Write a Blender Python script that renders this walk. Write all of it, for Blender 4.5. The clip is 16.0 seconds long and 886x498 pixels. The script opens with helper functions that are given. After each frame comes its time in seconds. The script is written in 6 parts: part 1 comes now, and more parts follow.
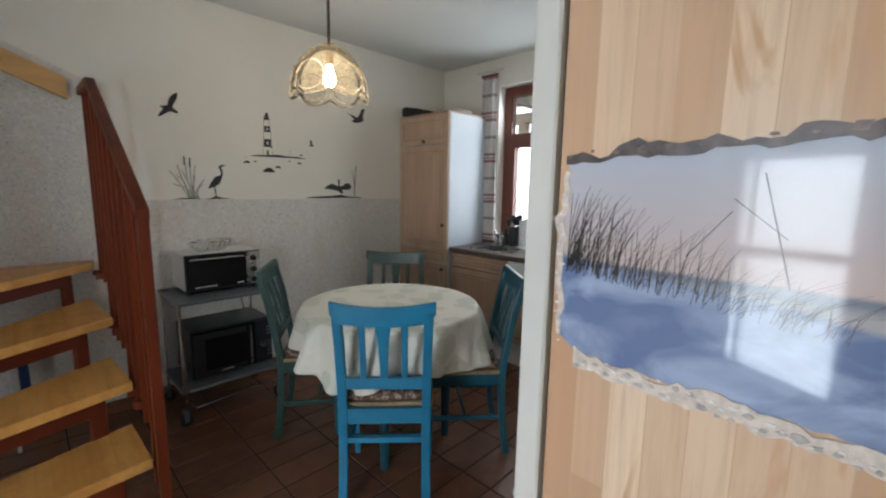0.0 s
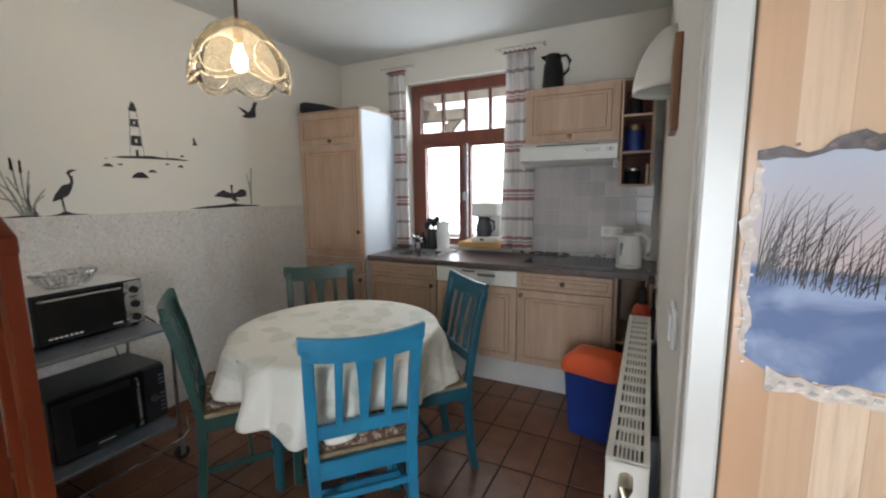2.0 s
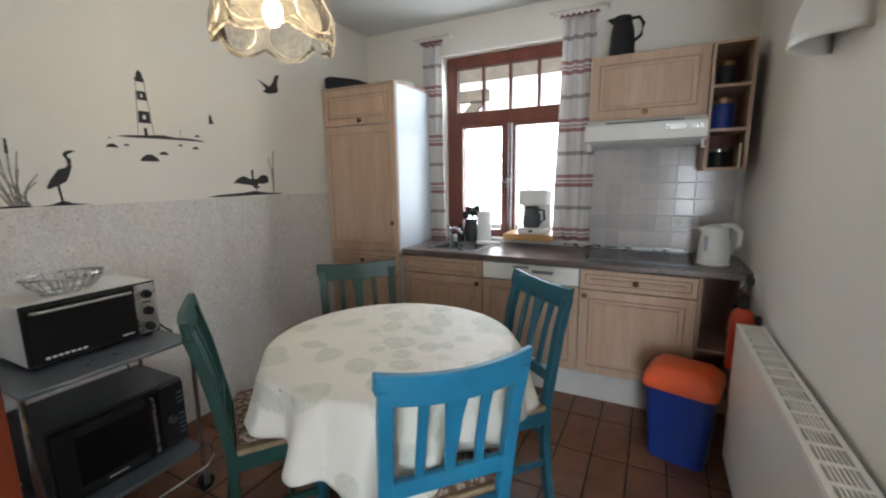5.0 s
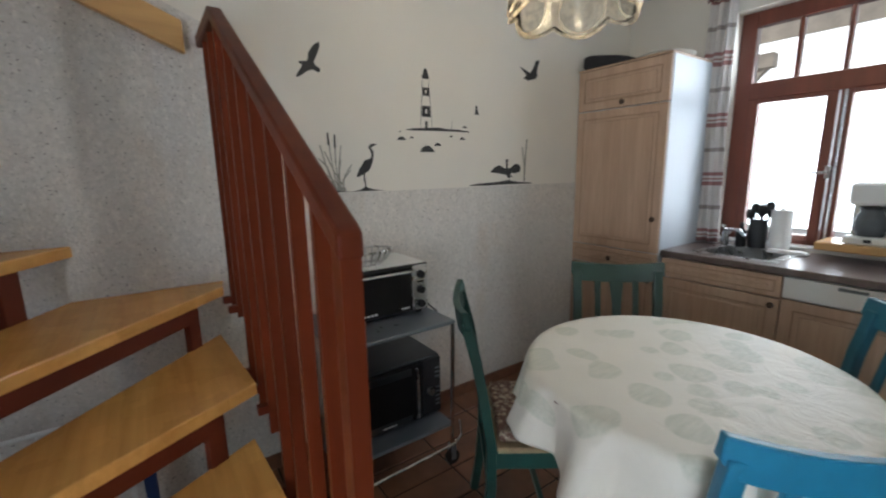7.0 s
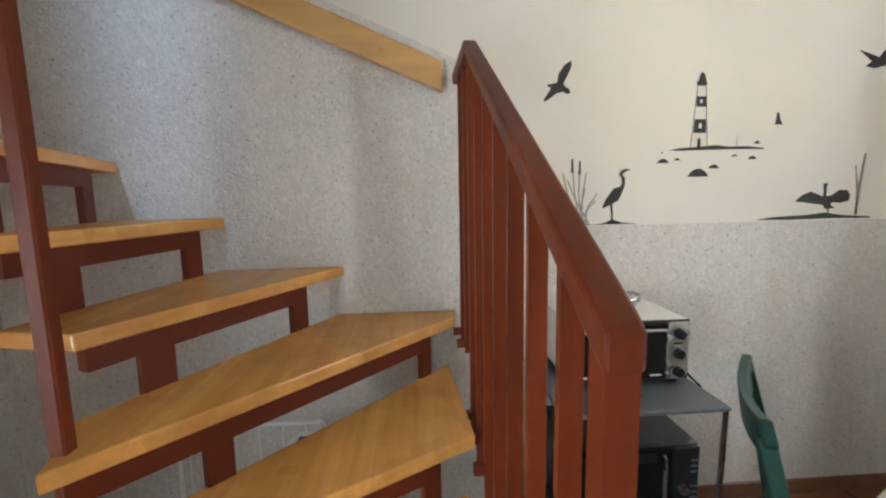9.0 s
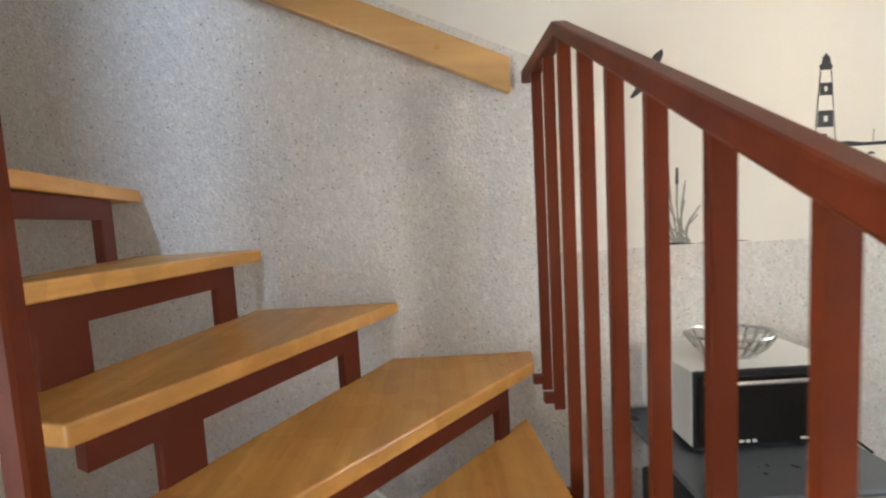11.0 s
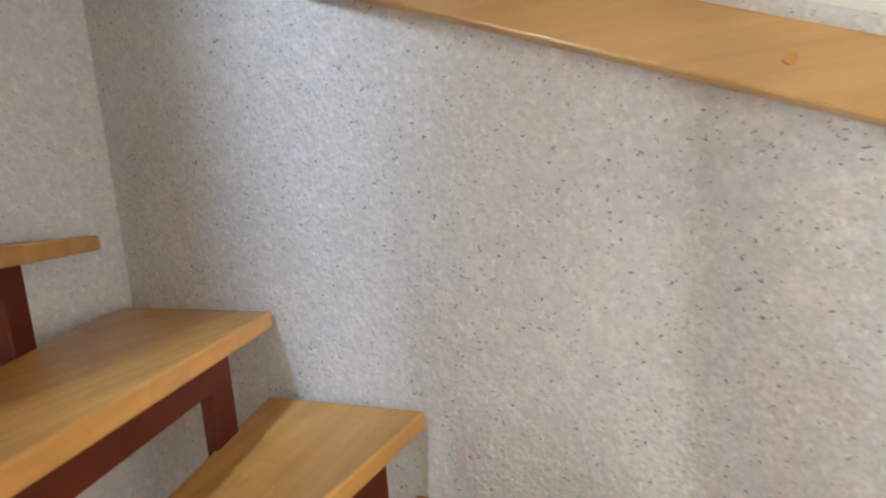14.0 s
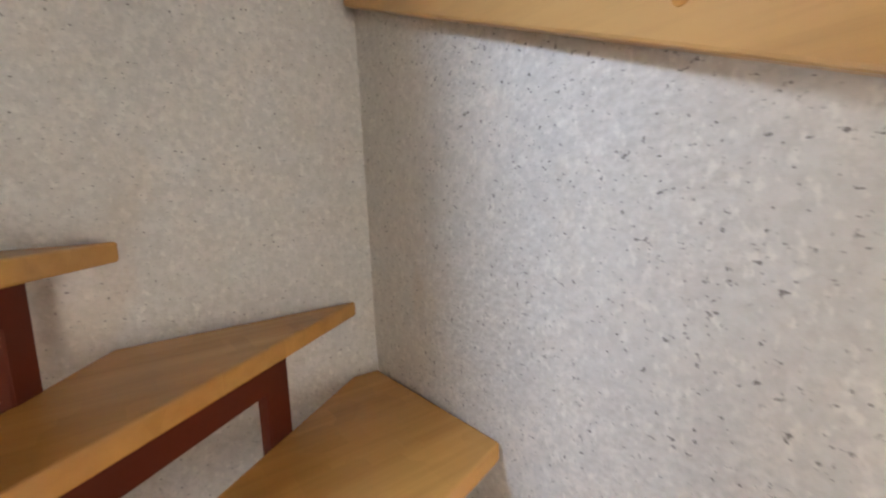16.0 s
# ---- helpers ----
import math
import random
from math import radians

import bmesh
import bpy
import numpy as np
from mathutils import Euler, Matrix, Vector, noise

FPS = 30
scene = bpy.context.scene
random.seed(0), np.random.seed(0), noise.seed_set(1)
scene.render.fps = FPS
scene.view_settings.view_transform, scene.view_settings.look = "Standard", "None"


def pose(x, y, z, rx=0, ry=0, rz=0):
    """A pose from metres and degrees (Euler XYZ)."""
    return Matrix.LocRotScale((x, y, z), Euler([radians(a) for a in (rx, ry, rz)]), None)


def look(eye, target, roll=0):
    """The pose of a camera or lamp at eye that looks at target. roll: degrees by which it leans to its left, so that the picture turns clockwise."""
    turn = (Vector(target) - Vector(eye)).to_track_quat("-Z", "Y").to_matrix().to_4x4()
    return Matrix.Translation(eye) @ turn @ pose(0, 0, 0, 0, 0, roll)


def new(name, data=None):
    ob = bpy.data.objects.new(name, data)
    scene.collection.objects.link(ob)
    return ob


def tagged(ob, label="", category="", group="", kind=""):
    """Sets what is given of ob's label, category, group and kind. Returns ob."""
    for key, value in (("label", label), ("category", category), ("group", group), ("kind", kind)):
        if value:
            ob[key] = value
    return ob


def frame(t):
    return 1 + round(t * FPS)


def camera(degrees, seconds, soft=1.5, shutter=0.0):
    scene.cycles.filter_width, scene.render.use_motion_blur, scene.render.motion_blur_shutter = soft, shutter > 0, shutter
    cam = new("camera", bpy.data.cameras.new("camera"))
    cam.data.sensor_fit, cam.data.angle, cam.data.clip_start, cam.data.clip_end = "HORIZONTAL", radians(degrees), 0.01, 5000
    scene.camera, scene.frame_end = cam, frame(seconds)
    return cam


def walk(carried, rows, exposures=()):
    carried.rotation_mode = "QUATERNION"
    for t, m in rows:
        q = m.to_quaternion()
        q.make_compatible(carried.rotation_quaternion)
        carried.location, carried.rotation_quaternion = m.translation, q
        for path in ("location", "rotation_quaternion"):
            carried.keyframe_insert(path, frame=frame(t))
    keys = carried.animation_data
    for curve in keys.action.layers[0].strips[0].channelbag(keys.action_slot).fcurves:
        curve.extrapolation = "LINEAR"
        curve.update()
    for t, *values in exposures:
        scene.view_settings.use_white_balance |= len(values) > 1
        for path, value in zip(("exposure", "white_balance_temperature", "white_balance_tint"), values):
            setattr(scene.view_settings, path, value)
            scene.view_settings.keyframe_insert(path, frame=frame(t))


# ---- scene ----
cam = camera(93.6, 16.0, 2.1, 0.4)
PATH = [
    (0, (3.064, 0.783, 1.381), (1.592, 2.279, 1.075), 1.0),
    (0.5, (2.953, 0.703, 1.388), (1.645, 2.344, 1.081), -0.0),
    (1, (2.85, 0.661, 1.372), (1.637, 2.372, 1.065), 0.3),
    (1.5, (2.714, 0.67, 1.378), (1.642, 2.475, 1.081), -0.9),
    (2, (2.614, 0.688, 1.386), (1.679, 2.567, 1.089), -0.7),
    (2.5, (2.54, 0.683, 1.392), (1.778, 2.638, 1.094), -0.6),
    (3, (2.448, 0.665, 1.388), (1.759, 2.644, 1.068), -1.3),
    (5.5, (2.136, 0.899, 1.375), (0.99, 2.639, 0.986), -0.8),
    (6, (2.053, 0.896, 1.377), (0.666, 2.444, 0.966), -0.9),
    (6.5, (1.982, 0.877, 1.373), (0.404, 2.234, 0.972), -1.0),
    (7, (1.91, 0.85, 1.378), (0.196, 2.035, 0.984), -0.9),
    (7.5, (1.833, 0.823, 1.392), (-0.003, 1.818, 1.024), -1.4),
    (8, (1.773, 0.853, 1.397), (-0.211, 1.519, 1.058), -1.3),
    (8.5, (1.727, 0.883, 1.412), (-0.336, 1.278, 1.116), -1.0),
    (9, (1.695, 0.895, 1.41), (-0.405, 1.029, 1.148), -1.1),
    (11.5, (1.3, 0.686, 1.434), (-0.696, 0.657, 1.302), -3.4),
    (12, (1.165, 0.62, 1.54), (-0.808, 0.367, 1.34), -3.3),
    (12.5, (1.059, 0.596, 1.583), (-0.882, 0.143, 1.41), -2.6),
    (13, (0.977, 0.551, 1.626), (-0.948, 0.04, 1.444), -2.7),
    (13.5, (0.871, 0.524, 1.704), (-1.036, -0.045, 1.504), -3.4),
    (14, (0.8, 0.503, 1.801), (-1.07, -0.168, 1.566), -4.2),
    (14.5, (0.705, 0.465, 1.843), (-1.053, -0.469, 1.644), -3.9),
    (15, (0.611, 0.422, 1.925), (-0.96, -0.796, 1.711), -3.2),
    (15.5, (0.587, 0.368, 1.993), (-0.816, -1.036, 1.748), -3.0),
    (16, (0.556, 0.316, 2.043), (-0.66, -1.254, 1.805), -2.6),
]
EXPOSURES = [(0, -1.1, 6500, 10), (1, -1.15, 6450, 11), (2, -0.84, 6550, 12), (3, -0.74, 6600, 13), (5.5, -0.68, 6450, 11), (7, -0.9, 6350, 11), (7.5, -0.78, 6350, 11), (8, -0.48, 6450, 11), (9, -0.08, 6550, 11), (11.5, 0.2, 6800, 13), (12.5, 0.4, 6850, 14), (14, 0.4, 6850, 12), (15, 0.4, 7050, 14), (16, 0.42, 7350, 17)]
walk(cam, [(t, look(eye, target, roll)) for t, eye, target, roll in PATH], EXPOSURES)

# ---- world, sun, large lights ----
world = bpy.data.worlds.new("sky")
scene.world = world
world.use_nodes = True
wn = world.node_tree.nodes
sky = wn.new("ShaderNodeTexSky")
sky.sky_type, sky.sun_disc = "NISHITA", False
sky.sun_elevation, sky.sun_rotation = radians(48), radians(150)
world.node_tree.links.new(sky.outputs[0], wn["Background"].inputs[0])
wn["Background"].inputs[1].default_value = 0.15


def lamp(name, kind, m, energy, colour, size=(0.1, 0.1), angle=0.01):
    data = bpy.data.lights.new(name, kind)
    data.energy, data.color = energy, colour
    if kind == "AREA":
        data.shape, data.size, data.size_y = "RECTANGLE", size[0], size[1]
    elif kind == "SUN":
        data.angle = angle
    else:
        data.shadow_soft_size = size[0]
    ob = new(name, data)
    ob.matrix_world = m
    return ob


lamp("sun", "SUN", look((2.3, -4, 5), (1.0, 1.0, 0)), 3.0, (1.0, 0.94, 0.85), angle=radians(0.53))
# daylight in the kitchen window and the hall's glazed door
lamp("window_daylight", "AREA", look((1.2, 4.05, 1.6), (1.2, 2.0, 1.2)), 42, (0.82, 0.92, 1.0), (0.95, 1.25))
lamp("hall_daylight", "AREA", look((2.84, -1.03, 0.95), (1.35, 1.4, 0.95)), 84, (0.82, 0.92, 1.0), (0.66, 1.25))
# added blue lamp out of view, throws the bluish stripe on the stair wall
lamp("stair_slot_lamp", "AREA", look((2.5, -0.08, 4.0), (0.0, -0.08, 2.2)), 85, (0.52, 0.72, 1.0), (0.14, 0.5))
lamp("pendant_bulb", "POINT", pose(0.965, 2.02, 1.95), 7, (1.0, 0.72, 0.42), (0.035, 0))


# ---- materials ----
def nodes_of(name):
    m = bpy.data.materials.new(name)
    m.use_nodes = True
    t = m.node_tree
    return m, t, t.nodes["Principled BSDF"]


def put(t, kind, **sets):
    n = t.nodes.new(kind)
    for k, v in sets.items():
        if k in n.inputs.keys():
            n.inputs[k].default_value = v
    return n


def mixer(t, fac, a, b):
    n = t.nodes.new("ShaderNodeMix")
    n.data_type = "RGBA"
    for i, v in ((0, fac), (6, a), (7, b)):
        if hasattr(v, "is_linked"):
            t.links.new(v, n.inputs[i])
        else:
            n.inputs[i].default_value = (*v, 1) if isinstance(v, tuple) else v
    return n.outputs[2]


def ramp(t, source, lo, hi):
    n = t.nodes.new("ShaderNodeMapRange")
    n.inputs[1].default_value, n.inputs[2].default_value = lo, hi
    t.links.new(source, n.inputs[0])
    return n.outputs[0]


def coords(t, stretch=(1, 1, 1)):
    c, mp = t.nodes.new("ShaderNodeTexCoord"), t.nodes.new("ShaderNodeMapping")
    mp.inputs["Scale"].default_value = stretch
    t.links.new(c.outputs["Object"], mp.inputs[0])
    return mp.outputs[0]


def noise_at(t, vec, scale, detail=4, rough=0.55):
    n = put(t, "ShaderNodeTexNoise", Scale=scale, Detail=detail, Roughness=rough)
    t.links.new(vec, n.inputs["Vector"])
    return n.outputs[0]


def bump(t, b, height, strength, dist=0.002):
    n = put(t, "ShaderNodeBump", Strength=strength, Distance=dist)
    t.links.new(height, n.inputs["Height"])
    t.links.new(n.outputs[0], b.inputs["Normal"])


def painted(name, colour, rough=0.5, vary=0.08, scale=3.0, grain=60.0, relief=0.15, metal=0.0, dist=0.002):
    """Paint, plastic, plaster or metal: a colour with broad and fine variation, uneven gloss and a fine relief."""
    m, t, b = nodes_of(name)
    v = coords(t)
    big, fine = noise_at(t, v, scale, 3), noise_at(t, v, grain, 3)
    dark = tuple(c * (1 - vary) for c in colour)
    light = tuple(min(1, c * (1 + vary * 0.6)) for c in colour)
    c1 = mixer(t, ramp(t, big, 0.35, 0.65), dark, light)
    c2 = mixer(t, ramp(t, fine, 0.3, 0.7), c1, tuple(c * (1 - vary * 0.5) for c in colour))
    mm = t.nodes.new("ShaderNodeMix")
    mm.data_type = "RGBA"
    mm.inputs[0].default_value = 0.4
    t.links.new(c1, mm.inputs[6]), t.links.new(c2, mm.inputs[7])
    t.links.new(mm.outputs[2], b.inputs["Base Color"])
    rr = t.nodes.new("ShaderNodeMapRange")
    rr.inputs[3].default_value, rr.inputs[4].default_value = max(0.02, rough - 0.07), min(1, rough + 0.07)
    t.links.new(big, rr.inputs[0]), t.links.new(rr.outputs[0], b.inputs["Roughness"])
    b.inputs["Metallic"].default_value = metal
    if relief:
        bump(t, b, fine, relief, dist)
    return m


def timber(name, light, dark, axis=2, rough=0.42, fine=45.0, wear=0.25, per_object=0.0):
    """Wood with its grain along one axis of the object."""
    m, t, b = nodes_of(name)
    st = [1.0, 1.0, 1.0]
    st[axis] = 0.06
    v = coords(t, tuple(st))
    info = t.nodes.new("ShaderNodeObjectInfo")
    shift = t.nodes.new("ShaderNodeVectorMath")
    shift.operation = "ADD"
    sc = t.nodes.new("ShaderNodeMath")
    sc.operation, sc.inputs[1].default_value = "MULTIPLY", 37.0
    t.links.new(info.outputs["Random"], sc.inputs[0])
    t.links.new(v, shift.inputs[0]), t.links.new(sc.outputs[0], shift.inputs[1])
    v = shift.outputs[0]
    broad, grain = noise_at(t, v, 7.0, 3), noise_at(t, v, fine, 5, 0.65)
    c1 = mixer(t, ramp(t, broad, 0.3, 0.7), dark, light)
    c2 = mixer(t, ramp(t, grain, 0.42, 0.75), c1, tuple(c * 0.72 for c in dark))
    mm = t.nodes.new("ShaderNodeMix")
    mm.data_type = "RGBA"
    mm.inputs[0].default_value = wear + 0.25
    t.links.new(c1, mm.inputs[6]), t.links.new(c2, mm.inputs[7])
    out = mm.outputs[2]
    if per_object:
        hsv = t.nodes.new("ShaderNodeHueSaturation")
        mr = t.nodes.new("ShaderNodeMapRange")
        mr.inputs[3].default_value, mr.inputs[4].default_value = 1 - per_object, 1 + per_object
        t.links.new(info.outputs["Random"], mr.inputs[0]), t.links.new(mr.outputs[0], hsv.inputs["Value"])
        t.links.new(out, hsv.inputs["Color"])
        out = hsv.outputs[0]
    t.links.new(out, b.inputs["Base Color"])
    b.inputs["Roughness"].default_value = rough
    bump(t, b, grain, 0.12, 0.001)
    return m


def glassy(name, colour, rough=0.02, ior=1.45):
    m, t, b = nodes_of(name)
    b.inputs["Base Color"].default_value = (*colour, 1)
    b.inputs["Roughness"].default_value, b.inputs["IOR"].default_value = rough, ior
    b.inputs["Transmission Weight"].default_value = 1.0
    return m


def lit_glass(name, tint, lo, hi):
    """Thin moulded glass: clear with milky patches, and a gloss."""
    m, t, b = nodes_of(name)
    o = t.nodes["Material Output"]
    tp, tl, gl = t.nodes.new("ShaderNodeBsdfTransparent"), t.nodes.new("ShaderNodeBsdfTranslucent"), t.nodes.new("ShaderNodeBsdfGlossy")
    tp.inputs[0].default_value = (1.0, 0.98, 0.93, 1)
    n = noise_at(t, coords(t), 34.0, 4)
    t.links.new(mixer(t, ramp(t, n, 0.35, 0.65), tint, tuple(c * 0.62 for c in tint)), tl.inputs[0])
    gl.inputs["Roughness"].default_value = 0.06
    a, c, f = t.nodes.new("ShaderNodeMixShader"), t.nodes.new("ShaderNodeMixShader"), t.nodes.new("ShaderNodeFresnel")
    f.inputs[0].default_value = 1.18
    mk = t.nodes.new("ShaderNodeMapRange")
    for i, q in ((1, 0.42), (2, 0.62), (3, lo), (4, hi)):
        mk.inputs[i].default_value = q
    t.links.new(noise_at(t, coords(t), 48.0, 3), mk.inputs[0]), t.links.new(mk.outputs[0], a.inputs[0])
    t.links.new(tp.outputs[0], a.inputs[1]), t.links.new(tl.outputs[0], a.inputs[2])
    t.links.new(f.outputs[0], c.inputs[0]), t.links.new(a.outputs[0], c.inputs[1]), t.links.new(gl.outputs[0], c.inputs[2])
    t.links.new(c.outputs[0], o.inputs[0])
    return m


def glowing(name, colour, strength):
    m, t, b = nodes_of(name)
    b.inputs["Base Color"].default_value = (*colour, 1)
    b.inputs["Emission Color"].default_value = (*colour, 1)
    b.inputs["Emission Strength"].default_value = strength
    return m


def granular(name):
    """Coarse-grained plaster: pale grains with dark specks between them."""
    m, t, b = nodes_of(name)
    v = coords(t)
    vor = put(t, "ShaderNodeTexVoronoi", Scale=85.0)
    t.links.new(v, vor.inputs["Vector"])
    fine, blotch, big = noise_at(t, v, 72.0, 5, 0.62), noise_at(t, v, 19.0, 4, 0.6), noise_at(t, v, 2.2, 3)
    c0 = mixer(t, ramp(t, big, 0.35, 0.65), (0.63, 0.61, 0.58), (0.71, 0.665, 0.61))
    c0 = mixer(t, ramp(t, blotch, 0.30, 0.62), (0.60, 0.575, 0.545), c0)
    c1 = mixer(t, ramp(t, fine, 0.36, 0.60), (0.56, 0.535, 0.50), c0)
    pale = noise_at(t, coords(t, (1, 1.2, 0.9)), 58.0, 3, 0.6)
    c1 = mixer(t, ramp(t, pale, 0.56, 0.68), c1, (0.72, 0.69, 0.64))
    rust = noise_at(t, coords(t, (1, 1, 0.45)), 2.6, 4, 0.6)
    c1 = mixer(t, ramp(t, rust, 0.58, 0.95), c1, (0.52, 0.38, 0.25))
    spk = noise_at(t, coords(t, (1, 1, 1.35)), 100.0, 2, 0.5)
    c2 = mixer(t, ramp(t, spk, 0.65, 0.73), c1, (0.21, 0.19, 0.18))
    t.links.new(c2, b.inputs["Base Color"])
    b.inputs["Roughness"].default_value = 0.62
    ad = t.nodes.new("ShaderNodeMath")
    ad.operation = "ADD"
    t.links.new(vor.outputs["Distance"], ad.inputs[0]), t.links.new(fine, ad.inputs[1])
    bump(t, b, ad.outputs[0], 0.4, 0.0038)
    return m


def terracotta():
    m, t, b = nodes_of("terracotta_tile")
    v = coords(t)
    info = t.nodes.new("ShaderNodeObjectInfo")
    add = t.nodes.new("ShaderNodeVectorMath")
    mul = t.nodes.new("ShaderNodeMath")
    mul.operation, mul.inputs[1].default_value = "MULTIPLY", 53.0
    t.links.new(info.outputs["Random"], mul.inputs[0])
    t.links.new(v, add.inputs[0]), t.links.new(mul.outputs[0], add.inputs[1])
    big, fine = noise_at(t, add.outputs[0], 9.0, 4), noise_at(t, add.outputs[0], 120.0, 3)
    c1 = mixer(t, ramp(t, big, 0.3, 0.7), (0.098, 0.037, 0.019), (0.225, 0.094, 0.047))
    c2 = mixer(t, info.outputs["Random"], (0.10, 0.041, 0.022), (0.19, 0.082, 0.044))
    mm = t.nodes.new("ShaderNodeMix")
    mm.data_type = "RGBA"
    mm.inputs[0].default_value = 0.4
    t.links.new(c1, mm.inputs[6]), t.links.new(c2, mm.inputs[7])
    t.links.new(mm.outputs[2], b.inputs["Base Color"])
    rr = t.nodes.new("ShaderNodeMapRange")
    rr.inputs[3].default_value, rr.inputs[4].default_value = 0.24, 0.5
    t.links.new(big, rr.inputs[0]), t.links.new(rr.outputs[0], b.inputs["Roughness"])
    bump(t, b, fine, 0.15, 0.001)
    return m


def checked_cloth():
    """White curtain cloth with woven bands of red and grey across it and fainter ones along it."""
    m, t, b = nodes_of("checked_curtain_cloth")
    c = t.nodes.new("ShaderNodeTexCoord")
    sep = t.nodes.new("ShaderNodeSeparateXYZ")
    t.links.new(c.outputs["Object"], sep.inputs[0])

    def band(source, period, lo, hi):
        a = t.nodes.new("ShaderNodeMath")
        a.operation, a.inputs[1].default_value = "DIVIDE", period
        f = t.nodes.new("ShaderNodeMath")
        f.operation = "FRACT"
        g = t.nodes.new("ShaderNodeMath")
        g.operation, g.inputs[1].default_value = "GREATER_THAN", lo
        l = t.nodes.new("ShaderNodeMath")
        l.operation, l.inputs[1].default_value = "LESS_THAN", hi
        p = t.nodes.new("ShaderNodeMath")
        p.operation = "MULTIPLY"
        t.links.new(source, a.inputs[0]), t.links.new(a.outputs[0], f.inputs[0])
        t.links.new(f.outputs[0], g.inputs[0]), t.links.new(f.outputs[0], l.inputs[0])
        t.links.new(g.outputs[0], p.inputs[0]), t.links.new(l.outputs[0], p.inputs[1])
        return p.outputs[0]

    z, x = sep.outputs[2], sep.outputs[0]
    out = (0.78, 0.76, 0.74)
    for period, lo, hi, col in ((0.36, 0.02, 0.09, (0.34, 0.13, 0.13)), (0.36, 0.12, 0.15, (0.40, 0.19, 0.18)), (0.36, 0.19, 0.25, (0.36, 0.15, 0.15)), (0.36, 0.60, 0.67, (0.33, 0.29, 0.28))):
        out = mixer(t, band(z, period, lo, hi), out, col)
    n = noise_at(t, coords(t), 260.0, 2)
    out = mixer(t, ramp(t, n, 0.2, 1.6), out, (0.45, 0.40, 0.38))
    t.links.new(out, b.inputs["Base Color"])
    b.inputs["Roughness"].default_value = 0.9
    b.inputs["Transmission Weight"].default_value = 0.0
    tr = t.nodes.new("ShaderNodeBsdfTranslucent")
    t.links.new(out, tr.inputs[0])
    ms = t.nodes.new("ShaderNodeMixShader")
    ms.inputs[0].default_value = 0.3
    o = t.nodes["Material Output"]
    t.links.new(b.outputs[0], ms.inputs[1]), t.links.new(tr.outputs[0], ms.inputs[2]), t.links.new(ms.outputs[0], o.inputs[0])
    return m


def leafy_cloth():
    """Cream damask tablecloth with a scattered pattern of grey-green leaves."""
    m, t, b = nodes_of("leaf_patterned_tablecloth")
    v = coords(t, (1.0, 1.0, 1.0))
    vor = put(t, "ShaderNodeTexVoronoi", Scale=7.5, Randomness=0.85)
    nz = put(t, "ShaderNodeTexNoise", Scale=5.0)
    t.links.new(v, nz.inputs["Vector"])
    mv = t.nodes.new("ShaderNodeVectorMath")
    mv.operation = "MULTIPLY_ADD"
    mv.inputs[1].default_value = (0.12, 0.12, 0.12)
    t.links.new(nz.outputs["Color"], mv.inputs[0]), t.links.new(v, mv.inputs[2])
    t.links.new(mv.outputs[0], vor.inputs["Vector"])
    leaf = ramp(t, vor.outputs["Distance"], 0.44, 0.39)
    vein = noise_at(t, coords(t, (1, 0.2, 1)), 90.0, 2)
    cl = mixer(t, ramp(t, vein, 0.3, 0.7), (0.56, 0.57, 0.48), (0.67, 0.66, 0.57))
    base = mixer(t, noise_at(t, v, 4.0, 3), (0.70, 0.67, 0.59), (0.80, 0.77, 0.69))
    out = mixer(t, leaf, base, cl)
    t.links.new(out, b.inputs["Base Color"])
    b.inputs["Roughness"].default_value = 0.55
    creases = put(t, "ShaderNodeTexNoise", Scale=11.0, Detail=5, Roughness=0.6, Distortion=0.9)
    t.links.new(v, creases.inputs["Vector"])
    bump(t, b, creases.outputs[0], 0.55, 0.016)
    return m


def flowered_cloth():
    m, t, b = nodes_of("flowered_cushion_cloth")
    v = coords(t)
    vor = put(t, "ShaderNodeTexVoronoi", Scale=38.0)
    t.links.new(v, vor.inputs["Vector"])
    c1 = mixer(t, ramp(t, vor.outputs["Distance"], 0.25, 0.5), (0.32, 0.24, 0.18), (0.10, 0.045, 0.03))
    c2 = mixer(t, ramp(t, noise_at(t, v, 60.0, 2), 0.55, 0.65), c1, (0.40, 0.34, 0.26))
    t.links.new(c2, b.inputs["Base Color"])
    b.inputs["Roughness"].default_value = 0.85
    bump(t, b, noise_at(t, v, 300.0, 2), 0.2, 0.001)
    return m


